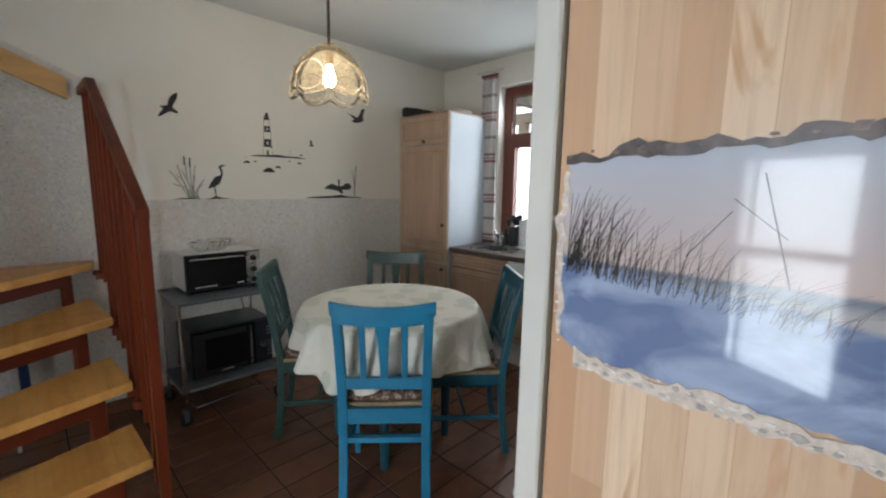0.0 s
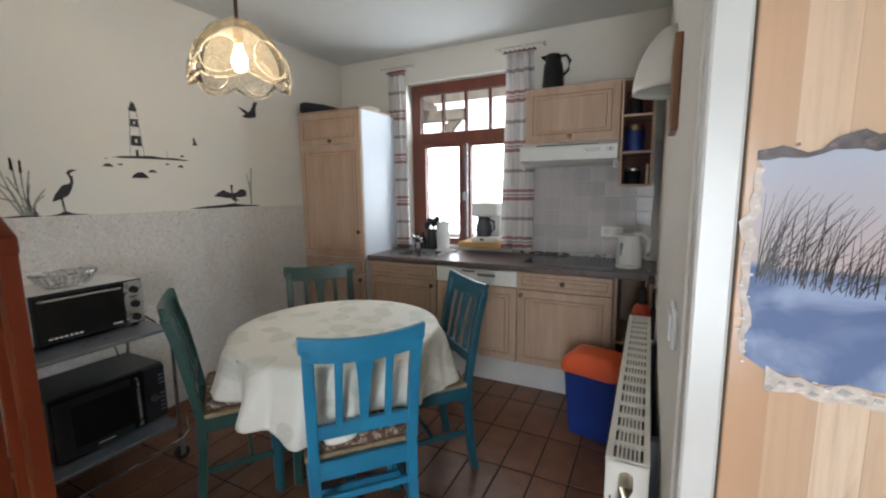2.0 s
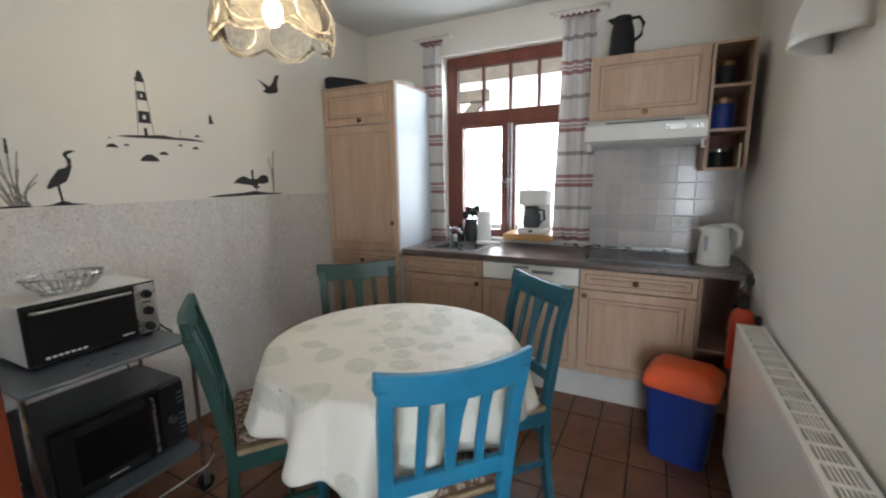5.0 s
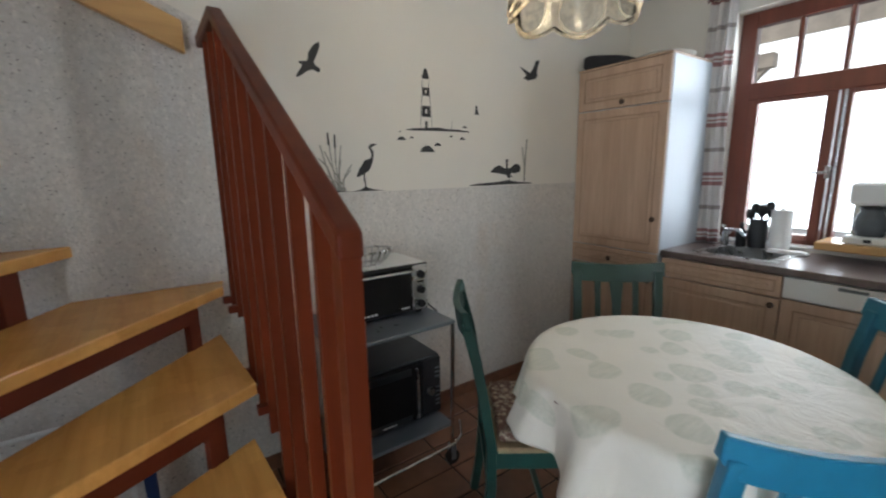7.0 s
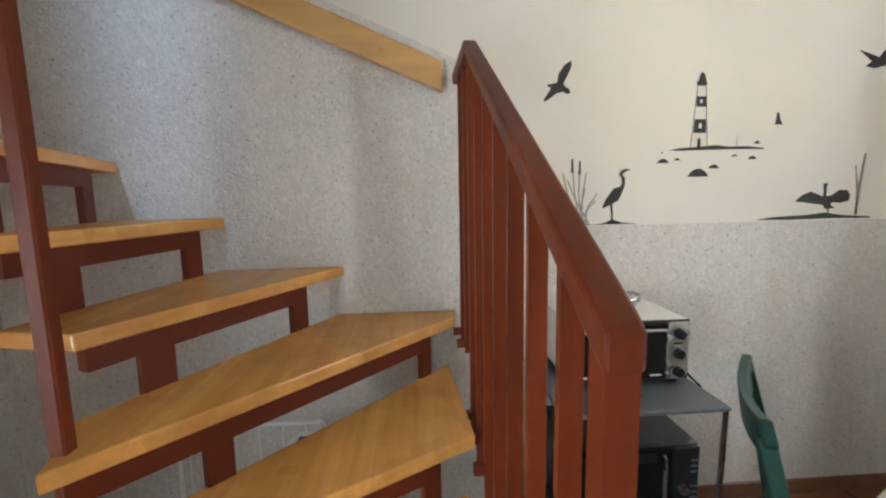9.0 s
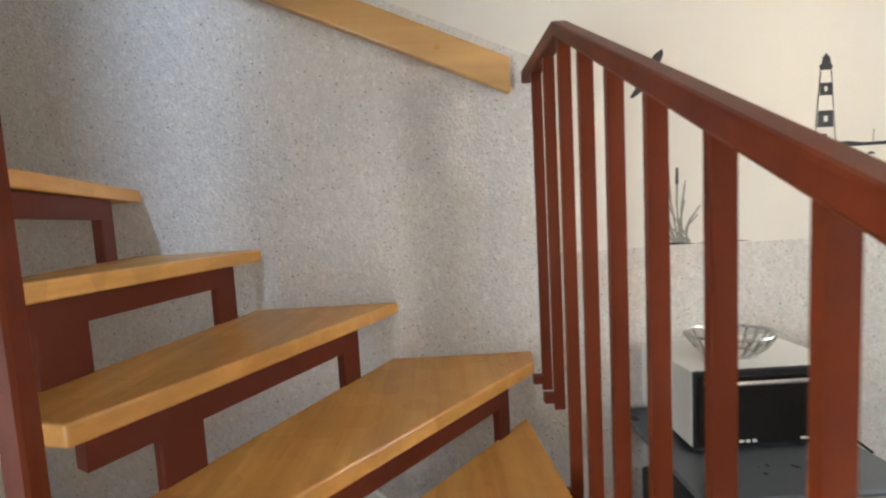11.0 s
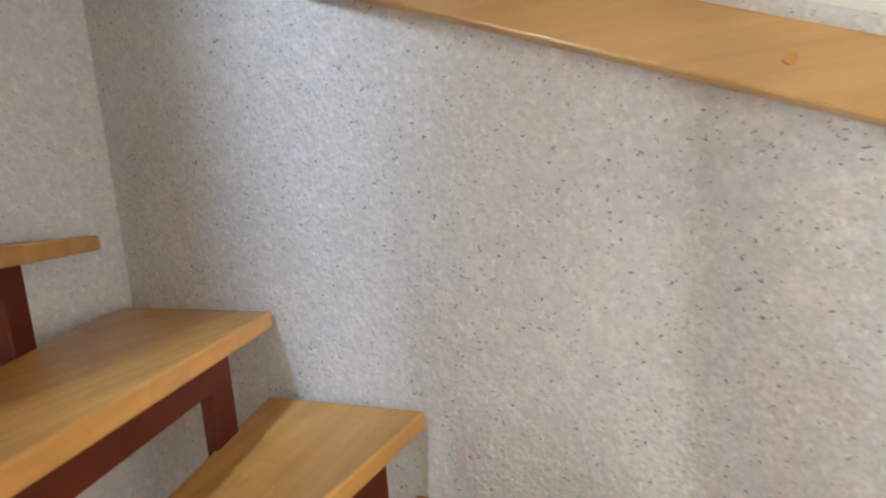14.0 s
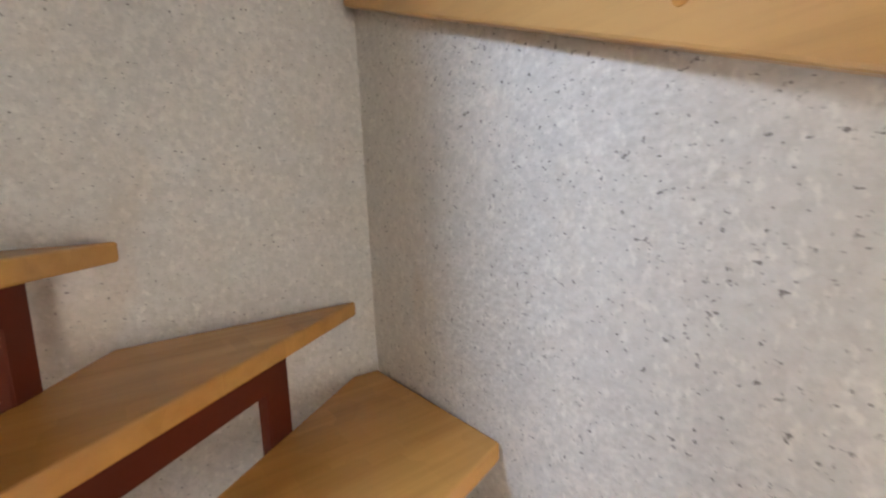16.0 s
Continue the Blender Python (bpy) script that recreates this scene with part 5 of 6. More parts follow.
sticker("gull_sticker", "small black gull sticker beside the lighthouse", [("gull", [(2.409, 1.735), (2.42, 1.731), (2.425, 1.704), (2.437, 1.686), (2.4, 1.685), (2.407, 1.698)])])
sticker("heron_sticker", "black wall sticker of a heron among reeds", [
    ("heron", [(1.787, 1.509), (1.77, 1.502), (1.755, 1.493), (1.755, 1.483), (1.765, 1.478), (1.764, 1.443), (1.754, 1.413), (1.738, 1.382), (1.713, 1.368), (1.675, 1.351), (1.672, 1.359), (1.686, 1.389), (1.717, 1.432), (1.746, 1.441), (1.753, 1.453), (1.75, 1.473), (1.739, 1.493), (1.749, 1.507), (1.765, 1.512)]),
    ("mound", [(1.63, 1.2835), (1.683, 1.290), (1.715, 1.305), (1.754, 1.291), (1.825, 1.2835)]), ("mound", [(1.45, 1.2835), (1.52, 1.291), (1.57, 1.292), (1.64, 1.2835)])],
    [("leg", [(1.711, 1.373), (1.718, 1.30)], 0.005), ("leg", [(1.706, 1.373), (1.713, 1.30)], 0.004)] +
    [("blade", [(1.555 + 0.006 * i, 1.29), (y0, z0), (y1, z1)], 0.007) for i, (y0, z0, y1, z1) in enumerate(((1.50, 1.40, 1.455, 1.46), (1.52, 1.42, 1.50, 1.50), (1.53, 1.40, 1.49, 1.44), (1.55, 1.43, 1.54, 1.55), (1.57, 1.42, 1.572, 1.546), (1.585, 1.40, 1.60, 1.50), (1.58, 1.36, 1.596, 1.434), (1.61, 1.36, 1.65, 1.414), (1.60, 1.34, 1.642, 1.384), (1.53, 1.36, 1.47, 1.38), (1.56, 1.38, 1.52, 1.47)))] +
    [("cattail", [(1.571, 1.49), (1.572, 1.546)], 0.011), ("cattail", [(1.541, 1.50), (1.540, 1.555)], 0.011)])
sticker("lighthouse_sticker", "black wall sticker of a banded lighthouse on an islet", [
    ("lantern", [(2.066, 1.884), (2.075, 1.896), (2.088, 1.884), (2.094, 1.858), (2.099, 1.856), (2.095, 1.842), (2.057, 1.842), (2.053, 1.858), (2.061, 1.861)]),
    ("band", [(2.058, 1.80), (2.072, 1.80), (2.072, 1.759), (2.057, 1.759)]), ("band", [(2.082, 1.80), (2.095, 1.80), (2.098, 1.759), (2.082, 1.759)]), ("band", [(2.072, 1.80), (2.082, 1.80), (2.082, 1.788), (2.072, 1.788)]), ("band", [(2.072, 1.772), (2.082, 1.772), (2.082, 1.759), (2.072, 1.759)]),
    ("band", [(2.053, 1.709), (2.071, 1.709), (2.071, 1.654), (2.049, 1.654)]), ("band", [(2.084, 1.709), (2.101, 1.709), (2.104, 1.654), (2.084, 1.654)]), ("band", [(2.071, 1.709), (2.084, 1.709), (2.084, 1.692), (2.071, 1.692)]), ("band", [(2.071, 1.672), (2.084, 1.672), (2.084, 1.654), (2.071, 1.654)]),
    ("doorway", [(2.069, 1.632), (2.082, 1.632), (2.084, 1.595), (2.069, 1.596)]),
    ("islet", [(1.945, 1.585), (1.999, 1.593), (2.077, 1.598), (2.154, 1.604), (2.207, 1.597), (2.286, 1.598), (2.363, 1.59), (2.363, 1.585), (2.26, 1.586), (2.129, 1.585), (2.0, 1.582)])] +
    [("stone", mound(*r)) for r in ((1.925, 1.533, 0.026, 0.017), (1.985, 1.543, 0.014, 0.009), (2.08, 1.475, 0.046, 0.033), (2.147, 1.508, 0.024, 0.016), (2.235, 1.556, 0.013, 0.009), (2.314, 1.544, 0.019, 0.014), (1.919, 1.573, 0.006, 0.005), (2.33, 1.608, 0.014, 0.012))],
    [("outline", [(2.058, 1.84), (2.04, 1.598)], 0.0025), ("outline", [(2.094, 1.839), (2.113, 1.60)], 0.0025), ("blade", [(2.24, 1.60), (2.243, 1.64)], 0.003)])
sticker("cormorant_sticker", "black wall sticker of a cormorant drying its wings", [
    ("cormorant", [(2.519, 1.362), (2.551, 1.389), (2.59, 1.404), (2.626, 1.39), (2.647, 1.382), (2.649, 1.403), (2.644, 1.433), (2.655, 1.441), (2.667, 1.436), (2.661, 1.422), (2.662, 1.383), (2.688, 1.387), (2.72, 1.409), (2.755, 1.408), (2.772, 1.388), (2.767, 1.362), (2.726, 1.353), (2.691, 1.356), (2.685, 1.344), (2.708, 1.331), (2.66, 1.328), (2.651, 1.345), (2.602, 1.352), (2.554, 1.359)]),
    ("mound", [(2.347, 1.287), (2.416, 1.297), (2.498, 1.301), (2.579, 1.304), (2.661, 1.313), (2.745, 1.30), (2.872, 1.292), (2.873, 1.286), (2.664, 1.287), (2.499, 1.284)])],
    [("leg", [(2.675, 1.33), (2.678, 1.305)], 0.006), ("blade", [(2.805, 1.302), (2.809, 1.413), (2.824, 1.562)], 0.012), ("blade", [(2.808, 1.302), (2.80, 1.42), (2.784, 1.515)], 0.009), ("blade", [(2.81, 1.36), (2.818, 1.521)], 0.009)])


# ---- curtains ----
def curtain(x0, x1, z0, z1, label, seed):
    c = thing("curtain", pose((x0 + x1) / 2, 3.79, z0), label, "curtain", "window curtains")
    rnd = random.Random(seed)
    w, h = (x1 - x0) / 2, z1 - z0
    bm, rows = B(), []
    n, m = 56, 26
    for j in range(m + 1):
        f = j / m
        row = []
        for i in range(n + 1):
            u = -1 + 2 * i / n
            pinch = 1 - 0.14 * f + 0.04 * math.sin(5 * f)
            y = 0.026 * math.sin(u * 9.5 + 0.6 * math.sin(3 * f + seed)) * (1 - 0.35 * f) + 0.006 * math.sin(u * 23 + 4 * f)
            row.append(bm.verts.new((u * w * pinch + 0.01 * math.sin(4 * f + seed), y, h * f)))
        rows.append(row)
    for A, C in zip(rows, rows[1:]):
        for i in range(n):
            bm.faces.new((A[i], A[i + 1], C[i + 1], C[i]))
    cl = part("cloth", bm, "curtain", c, "white cloth with red and grey checks", True)
    cl.data.set_sharp_from_angle(angle=radians(180))
    so = cl.modifiers.new("thick", "SOLIDIFY")
    so.thickness = 0.0012
    hd = B()
    for i in range(7):
        x = -w * 0.85 + i * w * 1.7 / 6
        tube(hd, [(x - 0.012, 0, h + 0.006), (x, -0.014, h + 0.016), (x + 0.012, 0, h + 0.006)], 0.007, 6)
    part("heading", hd, "redcurtain", c, "dark red gathered heading", True)
    ro = part("rod", tube(B(), [(-w - 0.06, 0.01, h + 0.05), (w + 0.06, 0.01, h + 0.05)], 0.006), "clear", c, "clear short curtain rod", True)
    for x in (-w - 0.04, w + 0.04):
        part("rod_bracket", tube(B(), [(x, 0.01, h + 0.05), (x, 0.088, h + 0.05)], 0.006), "white", ro, smooth=True)


M["redcurtain"] = painted("dark_red_cloth", (0.16, 0.035, 0.035), 0.9, 0.2, 20, 150, 0.2)
curtain(0.56, 0.745, 0.89, 2.355, "narrow gathered checked curtain beside the tall cabinet", 2)
curtain(1.585, 1.835, 0.935, 2.365, "gathered checked curtain beside the cooker hood", 5)


# ---- on the worktop, the sill and the cabinets ----
def coffee_maker():
    c = thing("coffee_maker", pose(1.44, 3.86, 0.975), "white filter coffee maker with glass jug on the sill", "coffee maker")
    part("base", boxes((-0.10, 0.10, -0.11, 0.08, 0.0, 0.04), bev=0.008), "white", c)
    part("column", boxes((-0.10, 0.10, 0.03, 0.08, 0.04, 0.21), bev=0.006), "white", c)
    part("head", boxes((-0.10, 0.10, -0.10, 0.08, 0.20, 0.31), bev=0.012), "white", c)
    j = part("jug", lathe(B(), [(0.0, 0.042), (0.055, 0.042), (0.066, 0.08), (0.062, 0.13), (0.045, 0.165), (0.045, 0.18)], -0.015, -0.045, 24), "smoked", c, "dark glass coffee jug", True)
    part("lid", lathe(B(), [(0.048, 0.178), (0.048, 0.19), (0.0, 0.195)], -0.015, -0.045, 24), "black", j, smooth=True)
    part("jug_handle", tube(B(), [(0.035, -0.05, 0.17), (0.075, -0.06, 0.165), (0.08, -0.06, 0.10), (0.05, -0.05, 0.075)], 0.008), "black", j, smooth=True)
    part("switch", boxes((-0.02, 0.01, -0.113, -0.109, 0.012, 0.028)), "black", c)
    b = solid("sill_board", boxes((1.24, 1.60, 3.72, 3.968, 0.931, 0.974), bev=0.006), "beech", "varnished beech board under the coffee maker", "board")


def utensils():
    u = thing("utensil_holder", pose(0.95, 3.70 + 0.125, 0.887), "black utensil holder full of dark kitchen tools", "utensil holder")
    part("pot", lathe(B(), [(0.0, 0.0), (0.045, 0.0), (0.05, 0.06), (0.046, 0.15), (0.05, 0.17), (0.044, 0.17), (0.04, 0.02), (0.0, 0.02)], 0, 0, 20), "greyblack", u, smooth=True)
    rnd = random.Random(3)
    for i in range(7):
        a, l = rnd.uniform(0, 6.28), rnd.uniform(0.23, 0.29)
        dx, dy = 0.05 * math.cos(a), 0.04 * math.sin(a)
        tool = B()
        tube(tool, [(dx * 0.3, dy * 0.3, 0.025), (dx, dy, l - 0.06)], 0.005, 8)
        lathe(tool, [(0.004, l - 0.07), (0.022, l - 0.045), (0.026, l - 0.02), (0.015, l), (0.0, l + 0.004)], dx, dy, 12)
        part("utensil", tool, "black", u, smooth=True)
    k = thing("knife_block", pose(0.875, 3.80, 0.887), "dark bottle beside the utensil holder", "bottle")
    part("bottle", lathe(B(), [(0.0, 0.0), (0.028, 0.0), (0.028, 0.09), (0.012, 0.12), (0.012, 0.15), (0.0, 0.15)], 0, 0, 16), "black", k, smooth=True)
    p = thing("paper_roll", pose(1.06, 3.825, 0.887), "upright white kitchen paper roll", "paper roll")
    part("roll", lathe(B(), [(0.014, 0.004), (0.05, 0.004), (0.052, 0.03), (0.052, 0.22), (0.05, 0.235), (0.014, 0.235)], 0, 0, 28), "paper", p, smooth=True)
    part("core", tube(B(), [(0, 0, 0.0), (0, 0, 0.25)], 0.013, 14), "white", p, smooth=True)
    d = thing("dish_cloth", pose(1.13, 3.74, 0.887), "folded white dish cloth behind the sink", "cloth")
    part("fold", boxes((-0.09, 0.09, -0.03, 0.03, 0.0, 0.012), (-0.085, 0.08, -0.027, 0.025, 0.0125, 0.02), bev=0.004), "paper", d)


def kettle():
    k = thing("electric_kettle", pose(2.51, 3.54, 0.887), "white electric kettle with water gauge", "kettle")
    part("base", lathe(B(), [(0.0, 0.0), (0.078, 0.0), (0.08, 0.012), (0.072, 0.022), (0.0, 0.022)], 0, 0, 28), "white", k, smooth=True)
    part("body", lathe(B(), [(0.0, 0.024), (0.075, 0.024), (0.078, 0.05), (0.072, 0.12), (0.062, 0.18), (0.058, 0.205), (0.03, 0.218), (0.0, 0.22)], 0, 0, 28), "white", k, smooth=True)
    part("handle", tube(B(), [(0.02, -0.02, 0.216), (0.075, -0.025, 0.218), (0.108, -0.03, 0.185), (0.106, -0.03, 0.11), (0.072, -0.02, 0.055)], [0.013, 0.014, 0.014, 0.013, 0.011], 12), "white", k, smooth=True)
    part("gauge", boxes((-0.052, -0.036, -0.066, -0.05, 0.08, 0.16), bev=0.004), "greysteel", k, "grey water gauge")
    part("spout", prism(B(), [(-0.055, 0.17), (-0.085, 0.205), (-0.05, 0.205)], 1, -0.02, 0.02), "white", k)
    s = thing("wall_socket", pose(2.38, NORTH - 0.012, 1.08), "white double wall socket on the tiles", "socket")
    part("plate", boxes((-0.075, 0.075, -0.010, 0.0, -0.038, 0.038), bev=0.003), "white", s)
    for x in (-0.036, 0.036):
        part("outlet", tube(B(), [(x, -0.0105, 0), (x, -0.0125, 0)], 0.021, 20), "plinth", s)


def thermos():
    t = thing("thermos_jug", pose(1.975, 3.69, 2.043), "black thermos jug on the wall cabinet", "thermos jug")
    part("body", lathe(B(), [(0.0, 0.0), (0.07, 0.0), (0.072, 0.02), (0.066, 0.13), (0.06, 0.18), (0.05, 0.20), (0.052, 0.215), (0.045, 0.24), (0.0, 0.243)], 0, 0, 28), "black", t, smooth=True)
    part("spout", prism(B(), [(-0.045, 0.195), (-0.085, 0.235), (-0.045, 0.24)], 1, -0.015, 0.015), "black", t)
    part("handle", tube(B(), [(0.045, 0, 0.225), (0.085, 0, 0.228), (0.11, 0, 0.19), (0.10, 0, 0.13), (0.062, 0, 0.10)], 0.009, 10), "black", t, smooth=True)
    b = thing("black_bag", pose(0.17, 3.45, 2.013), "flat black folded bag on the tall cabinet", "bag")
    bm = prism(B(), [(-0.13, 0), (0.19, 0), (0.19, 0.025), (0.10, 0.05), (-0.08, 0.085), (-0.13, 0.08)], 1, -0.16, 0.16)
    bmesh.ops.bevel(bm, geom=list(bm.edges), offset=0.015, segments=2, profile=0.5, affect="EDGES")
    part("fabric", bm, "bagcloth", b)
    d = thing("white_tray", pose(0.46, 3.53, 2.013), "oval white plastic tray on the tall cabinet", "tray")
    part("dish", lathe(B(), [(0.0, 0.002), (0.13, 0.002), (0.155, 0.025), (0.165, 0.028), (0.158, 0.034), (0.13, 0.042), (0.0, 0.046)], 0, 0, 40), "white", d, smooth=True)


M["paper"] = painted("white_paper", (0.78, 0.78, 0.77), 0.9, 0.04, 12, 150, 0.2)
M["bagcloth"] = painted("black_nylon", (0.016, 0.016, 0.022), 0.7, 0.3, 15, 150, 0.3)
coffee_maker(), utensils(), kettle(), thermos()


# ---- along the east wall ----
def radiator():
    r = thing("radiator", pose(2.60, 2.32, 0), "cream panel radiator with a slotted top grille", "radiator")
    x0, x1, y0, y1, z0, z1 = -0.052, 0.045, -0.63, 0.63, 0.13, 0.745
    part("front_panel", boxes((x0, x0 + 0.012, y0 + 0.004, y1 - 0.004, z0, z1 - 0.008), bev=0.004), "radiator", r)
    part("back_panel", boxes((x1 - 0.012, x1, y0 + 0.004, y1 - 0.004, z0, z1 - 0.008), bev=0.004), "radiator", r)
    for y, s in ((y0, 1), (y1 - 0.003, 1)):
        e = part("end_panel", boxes((x0 + 0.002, x1 - 0.002, y, y + 0.003, z0 + 0.02, z1 - 0.004), bev=0.001), "radiator", r)
        # slots are not cut: near-black strips paint the shade inside them
        part("vent_slot", boxes((x0 + 0.012, x0 + 0.016, y - 0.001, y, z1 - 0.16, z1 - 0.10), (x1 - 0.022, x1 - 0.018, y - 0.001, y, z1 - 0.19, z1 - 0.13)), "dark", e)
    g = B()
    n = 17
    box(g, x0, x0 + 0.016, y0, y1, z1 - 0.008, z1), box(g, x1 - 0.014, x1, y0, y1, z1 - 0.008, z1)
    step = (y1 - y0) / n
    for i in range(n + 1):
        yy = y0 + i * step
        box(g, x0 + 0.016, x1 - 0.014, max(y0, yy - 0.007), min(y1, yy + 0.007), z1 - 0.008, z1)
    for i in range(1, 7):
        xx = x0 + 0.016 + i * (x1 - x0 - 0.03) / 7
        box(g, xx - 0.0024, xx + 0.0024, y0, y1, z1 - 0.0082, z1 - 0.0004)
    part("top_grille", g, "radiator", r, "slotted cream top grille")
    # filler block between the panels, its darker colour standing for the shade there
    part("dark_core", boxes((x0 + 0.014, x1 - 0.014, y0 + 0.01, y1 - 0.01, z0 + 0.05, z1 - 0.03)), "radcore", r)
    p = part("valve", tube(B(), [(-0.004, y0 + 0.01, z1 - 0.045), (-0.004, y0 - 0.035, z1 - 0.05), (-0.006, y0 - 0.045, z1 - 0.09), (-0.006, y0 - 0.045, z1 - 0.20)], [0.017, 0.016, 0.015, 0.017], 14), "nickel", r, "nickel-plated radiator valve", True)
    part("union_nut", tube(B(), [(-0.006, y0 - 0.045, z1 - 0.11), (-0.006, y0 - 0.045, z1 - 0.135)], 0.022, 6), "nickel", p)
    part("collar", tube(B(), [(-0.006, y0 - 0.045, z1 - 0.155), (-0.06, y0 - 0.045, z1 - 0.155)], 0.013, 12), "nickel", p, smooth=True)
    part("thermostat_knob", lathe_x([(0.0, -0.095), (0.018, -0.093), (0.021, -0.07), (0.019, -0.055), (0.0, -0.055)], y0 - 0.045, z1 - 0.155), "white", p, smooth=True)
    part("supply_pipe", tube(B(), [(-0.006, y0 - 0.045, z1 - 0.20), (-0.006, y0 - 0.045, 0.0)], 0.009, 10), "white", p, smooth=True)
    for y in (-0.4, 0.4):
        part("wall_bracket", boxes((x1, 0.071, y - 0.015, y + 0.015, z0 + 0.05, z1 - 0.06)), "greysteel", r)


def lathe_x(profile, cy, cz, seg=18):
    bm = B()
    rings = [[bm.verts.new((x, cy + r * math.cos(2 * math.pi * k / seg), cz + r * math.sin(2 * math.pi * k / seg))) for k in range(seg)] for r, x in profile]
    for A, C in zip(rings, rings[1:]):
        for k in range(seg):
            bm.faces.new((A[k], A[(k + 1) % seg], C[(k + 1) % seg], C[k]))
    return bm


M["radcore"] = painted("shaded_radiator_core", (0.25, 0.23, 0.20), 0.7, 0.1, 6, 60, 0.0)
M["nickel"] = painted("worn_nickel", (0.42, 0.36, 0.28), 0.3, 0.2, 30, 90, 0.1, 1.0)
radiator()


def waste_bin():
    b = thing("waste_bin", pose(2.385, 3.07, 0, 0, 0, -14), "blue plastic waste bin with an orange lid", "waste bin")

    def rounded(w, d, r, n=6):
        out = []
        for cx, cy, a0 in ((w - r, d - r, 0), (-w + r, d - r, 90), (-w + r, -d + r, 180), (w - r, -d + r, 270)):
            for i in range(n + 1):
                a = radians(a0 + 90 * i / n)
                out.append((cx + r * math.cos(a), cy + r * math.sin(a)))
        return out

    def loft(rows):
        bm = B()
        rings = [[bm.verts.new((x, y, z)) for x, y in rounded(w, d, r)] for w, d, r, z in rows]
        for A, C in zip(rings, rings[1:]):
            for k in range(len(A)):
                bm.faces.new((A[k], A[(k + 1) % len(A)], C[(k + 1) % len(A)], C[k]))
        bm.faces.new(rings[0][::-1]), bm.faces.new(rings[-1])
        return bm
    part("body", loft([(0.118, 0.095, 0.03, 0.0), (0.125, 0.10, 0.035, 0.02), (0.145, 0.125, 0.04, 0.36), (0.148, 0.128, 0.04, 0.40)]), "navy", b, smooth=True)
    part("lid", loft([(0.16, 0.138, 0.045, 0.375), (0.162, 0.14, 0.045, 0.40), (0.155, 0.13, 0.045, 0.435), (0.12, 0.095, 0.04, 0.47), (0.09, 0.06, 0.03, 0.475)]), "orange", b, "orange plastic swing lid", True)


waste_bin()


def east_wall_things():
    s = thing("wall_sconce", pose(EAST, 2.52, 1.74), "white half-shell wall lamp, switched off", "wall lamp")
    bm, rows = B(), []
    n, m = 18, 10
    for j in range(m + 1):
        f = j / m
        z = 0.24 * f
        r = 0.145 * math.cos(f * math.pi / 2) ** 0.55 + 0.004
        rows.append([bm.verts.new((-r * 0.95 * math.sin(math.pi * i / n), r * math.cos(math.pi * i / n), z)) for i in range(n + 1)])
    for A, C in zip(rows, rows[1:]):
        for i in range(n):
            bm.faces.new((A[i], A[i + 1], C[i + 1], C[i]))
    sh = part("shade", bm, "ceramic", s, smooth=True)
    so = sh.modifiers.new("thick", "SOLIDIFY")
    so.thickness = 0.006
    part("wall_plate", boxes((-0.012, 0.0, -0.05, 0.05, 0.03, 0.16)), "white", s)
    p = thing("framed_picture", pose(EAST, 2.085, 1.665), "small upright picture in a brown wooden frame", "picture")
    w, h = 0.085, 0.125
    part("picture_frame", boxes((-0.02, 0, -w, -w + 0.02, -h, h), (-0.02, 0, w - 0.02, w, -h, h), (-0.02, 0, -w + 0.02, w - 0.02, -h, -h + 0.02), (-0.02, 0, -w + 0.02, w - 0.02, h - 0.02, h), bev=0.003), "frame_wood", p)
    part("mount", boxes((-0.008, -0.002, -w + 0.02, w - 0.02, -h + 0.02, h - 0.02)), "mount", p)
    part("print", boxes((-0.0095, -0.0082, -0.035, 0.035, -0.06, 0.06)), "frame_print", p, "faded brown print")
    l = thing("light_switch", pose(EAST, 1.585, 1.122), "white rocker light switch on the wall", "light switch")
    part("plate", boxes((-0.009, 0, -0.04, 0.04, -0.04, 0.04), bev=0.003), "white", l)
    part("rocker", boxes((-0.014, -0.0085, -0.026, 0.026, -0.026, 0.026), bev=0.002), "ceramic", l)
    e = thing("fire_extinguisher", pose(2.60, 3.14, 0.47), "small red fire extinguisher hung on the wall", "fire extinguisher")
    part("cylinder", lathe(B(), [(0.0, 0.0), (0.045, 0.0), (0.05, 0.01), (0.05, 0.24), (0.04, 0.275), (0.018, 0.295), (0.0, 0.295)], 0, 0, 22), "extred", e, smooth=True)
    part("valve_head", boxes((-0.02, 0.02, -0.03, 0.05, 0.295, 0.34), (-0.012, 0.012, -0.07, 0.03, 0.345, 0.36), bev=0.004), "black", e, "black valve head with lever")
    part("hose", tube(B(), [(0.0, 0.04, 0.32), (-0.02, 0.075, 0.28), (-0.025, 0.065, 0.12), (-0.02, 0.055, 0.05)], 0.009, 8), "black", e, smooth=True)
    part("wall_bracket", boxes((0.03, 0.07, -0.02, 0.02, 0.1, 0.26)), "black", e)
    c = thing("wall_plug", pose(EAST, 3.30, 0.86), "white plug and lead at the worktop's end", "plug")
    part("plate", boxes((-0.01, 0, -0.04, 0.04, -0.04, 0.04), bev=0.003), "white", c)
    part("plug_body", boxes((-0.045, -0.01, -0.018, 0.018, -0.018, 0.018), bev=0.004), "greyblack", c)
    part("lead", tube(B(), [(-0.045, 0, 0), (-0.055, 0.02, -0.03), (-0.05, 0.08, -0.06), (-0.04, 0.15, 0.03)], 0.004), "white", c, smooth=True)


M["extred"] = painted("red_extinguisher_paint", (0.50, 0.045, 0.015), 0.35, 0.1, 6, 60, 0.03)
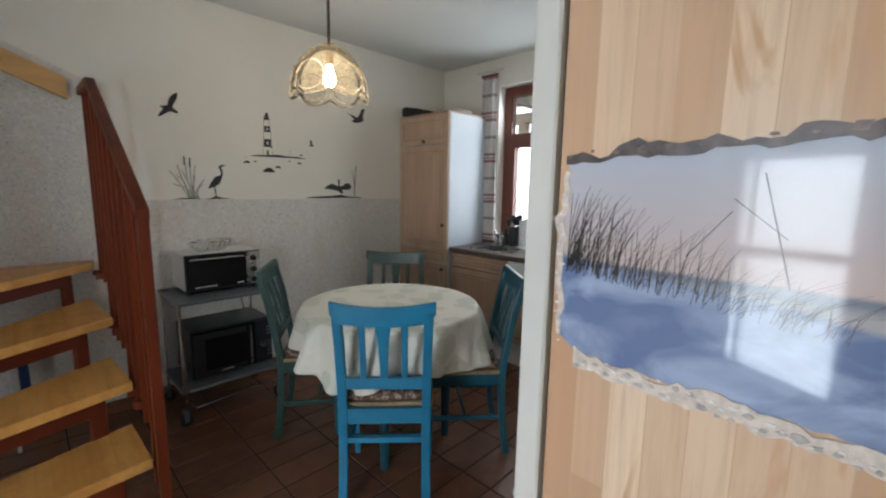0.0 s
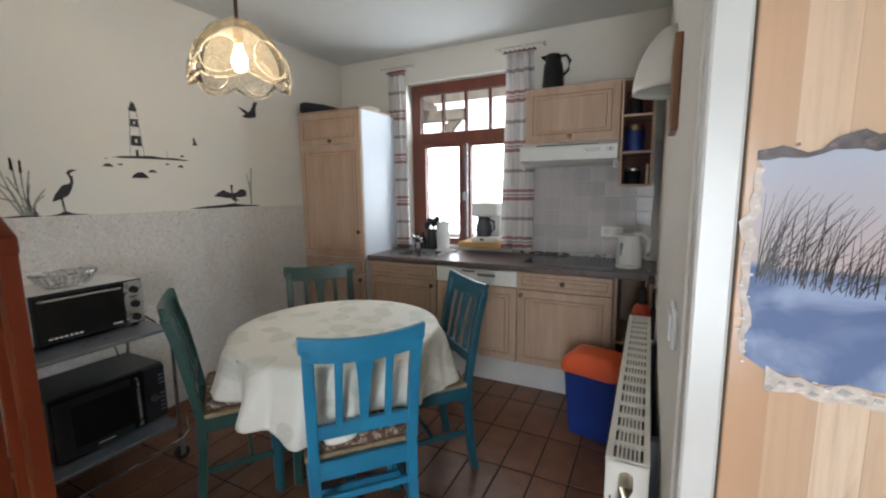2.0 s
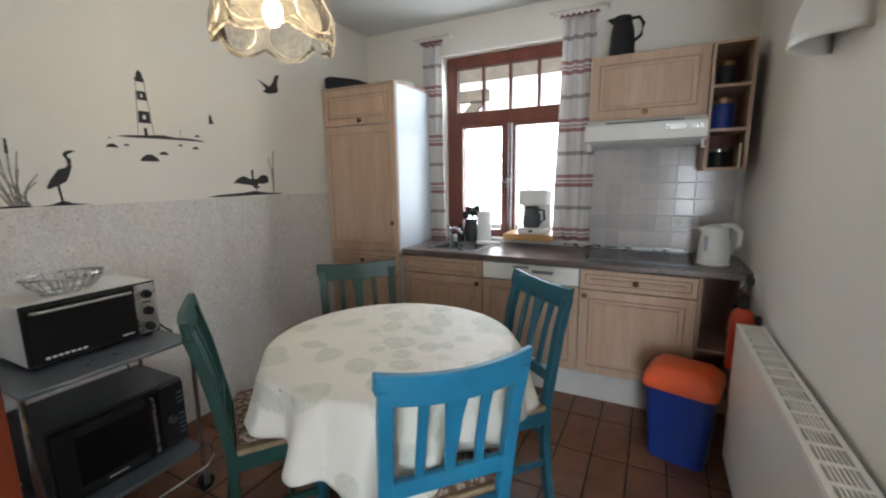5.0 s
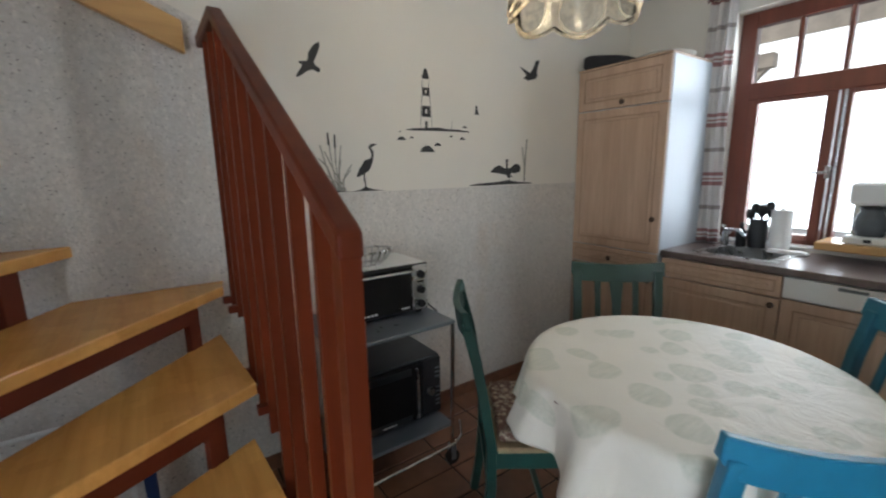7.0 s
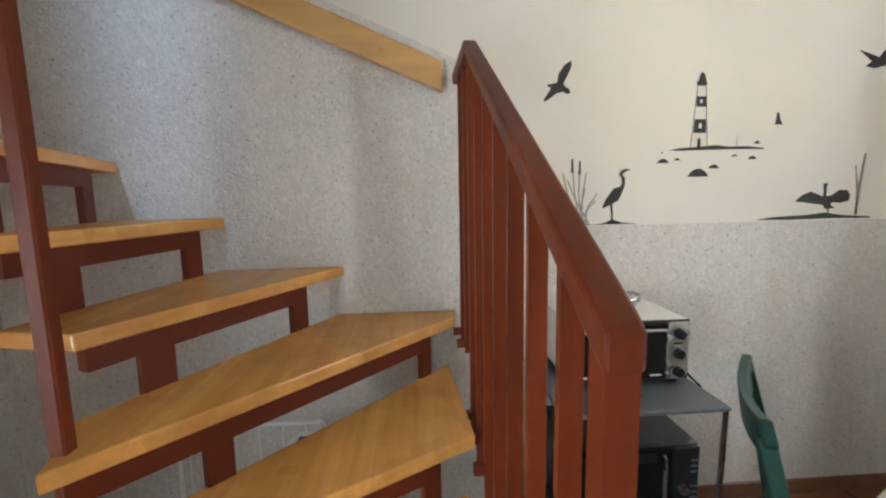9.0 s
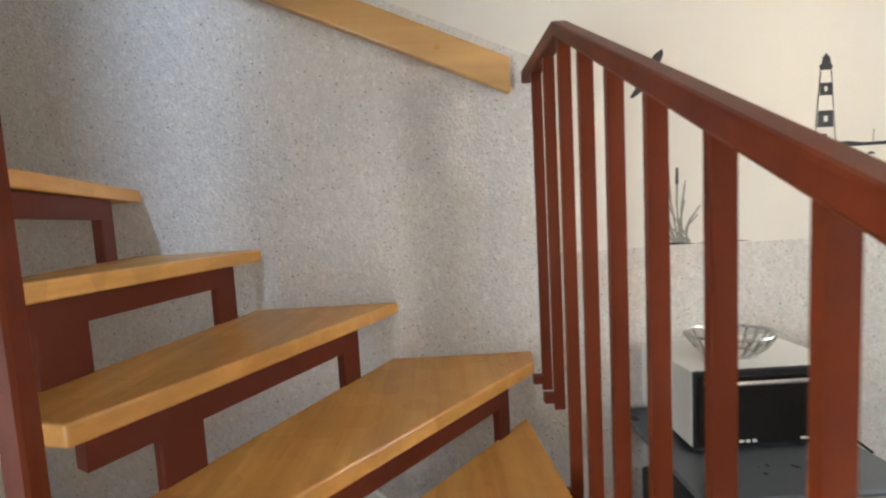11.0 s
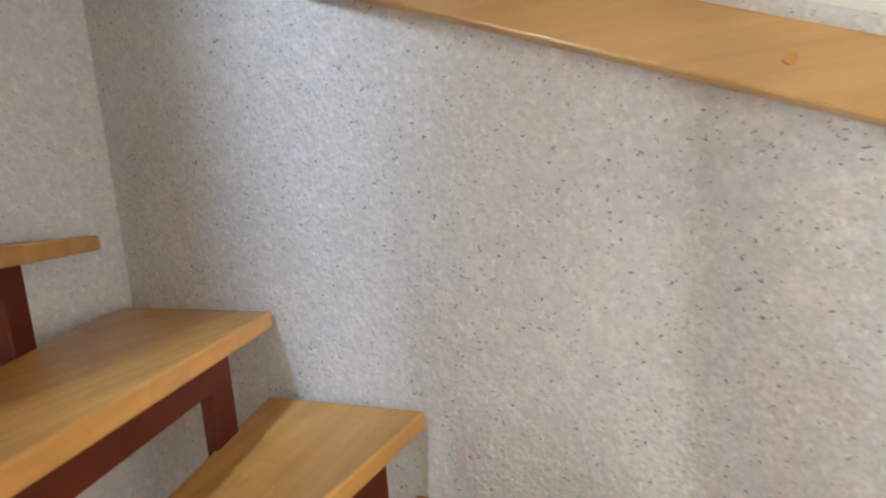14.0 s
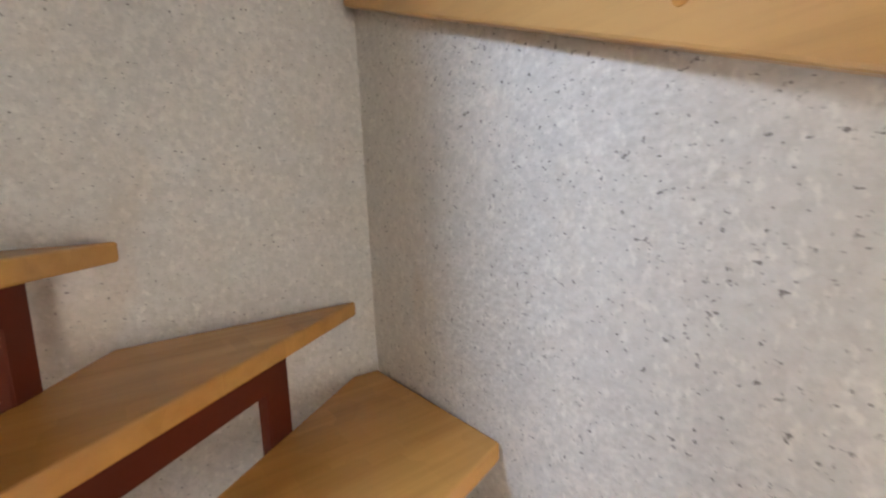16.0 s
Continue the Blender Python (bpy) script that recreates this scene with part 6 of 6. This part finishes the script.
M["frame_print"] = painted("faded_brown_print", (0.32, 0.20, 0.10), 0.5, 0.6, 60, 120, 0.0)
east_wall_things()


# ---- pieces: wall tiles and floor tiles ----
def wall_tiles():
    x0, z0, s = 1.80, 0.912, 0.104
    back = solid("backsplash", boxes((x0 - 0.004, EAST - 0.001, NORTH - 0.008, NORTH, 0.887, 1.70)), "tile_grout", "pale glazed tile backsplash behind the hob", "backsplash", kind=S)
    bm = box(B(), 0.0015, s - 0.0015, NORTH - 0.012, NORTH - 0.0075, 0.0015, s - 0.0015, 0.0015)
    me = finish("wall_tile", bm, "glaze_tile")
    for i in range(8):
        for j in range(8):
            if x0 + (i + 1) * s > EAST + 0.02 or z0 + (j + 1) * s > 1.75:
                continue
            t = new("wall_tile", me)
            t.location = (x0 + i * s, 0, z0 + j * s)
            t.parent = back


def glaze_tile():
    m = painted("glazed_wall_tile_piece", (0.50, 0.465, 0.455), 0.15, 0.10, 14, 60, 0.03)
    t = m.node_tree
    b = t.nodes["Principled BSDF"]
    src = b.inputs["Base Color"].links[0].from_socket
    info, hsv, mr = t.nodes.new("ShaderNodeObjectInfo"), t.nodes.new("ShaderNodeHueSaturation"), t.nodes.new("ShaderNodeMapRange")
    mr.inputs[3].default_value, mr.inputs[4].default_value = 0.86, 1.1
    t.links.new(info.outputs["Random"], mr.inputs[0]), t.links.new(mr.outputs[0], hsv.inputs["Value"])
    t.links.new(src, hsv.inputs["Color"]), t.links.new(hsv.outputs[0], b.inputs["Base Color"])
    return m


M["glaze_tile"] = glaze_tile()
wall_tiles()


def floor_tiles():
    px, py, g = 0.1672, 0.3385, 0.0042
    ox, oy = 0.83 - 5 * px, 1.527 - 7 * py
    bm = box(B(), g, px - g, g, py - g, -0.012, 0.0, 0.003)
    me = finish("floor_tile", bm, "tile")
    rest = B()
    rnd = random.Random(11)
    for i in range(-1, 27):
        for j in range(-1, 15):
            x, y = ox + i * px, oy + j * py
            if x + px < 0.0 or x > FAR or y + py < SOUTH or y > NORTH:
                continue
            if x < 3.2:
                t = new("floor_tile", me)
                t.location = (x, y, rnd.uniform(-0.0008, 0.0006))
                t.rotation_euler = (rnd.uniform(-0.0015, 0.0015), rnd.uniform(-0.002, 0.002), 0)
                t.parent = floor
            else:
                box(rest, x + g, x + px - g, y + g, y + py - g, -0.012, 0.0)
    r = part("tile_field", rest, "tile", floor, "terracotta tiles of the hall floor")
    r["kind"] = "stuff"


floor_tiles()
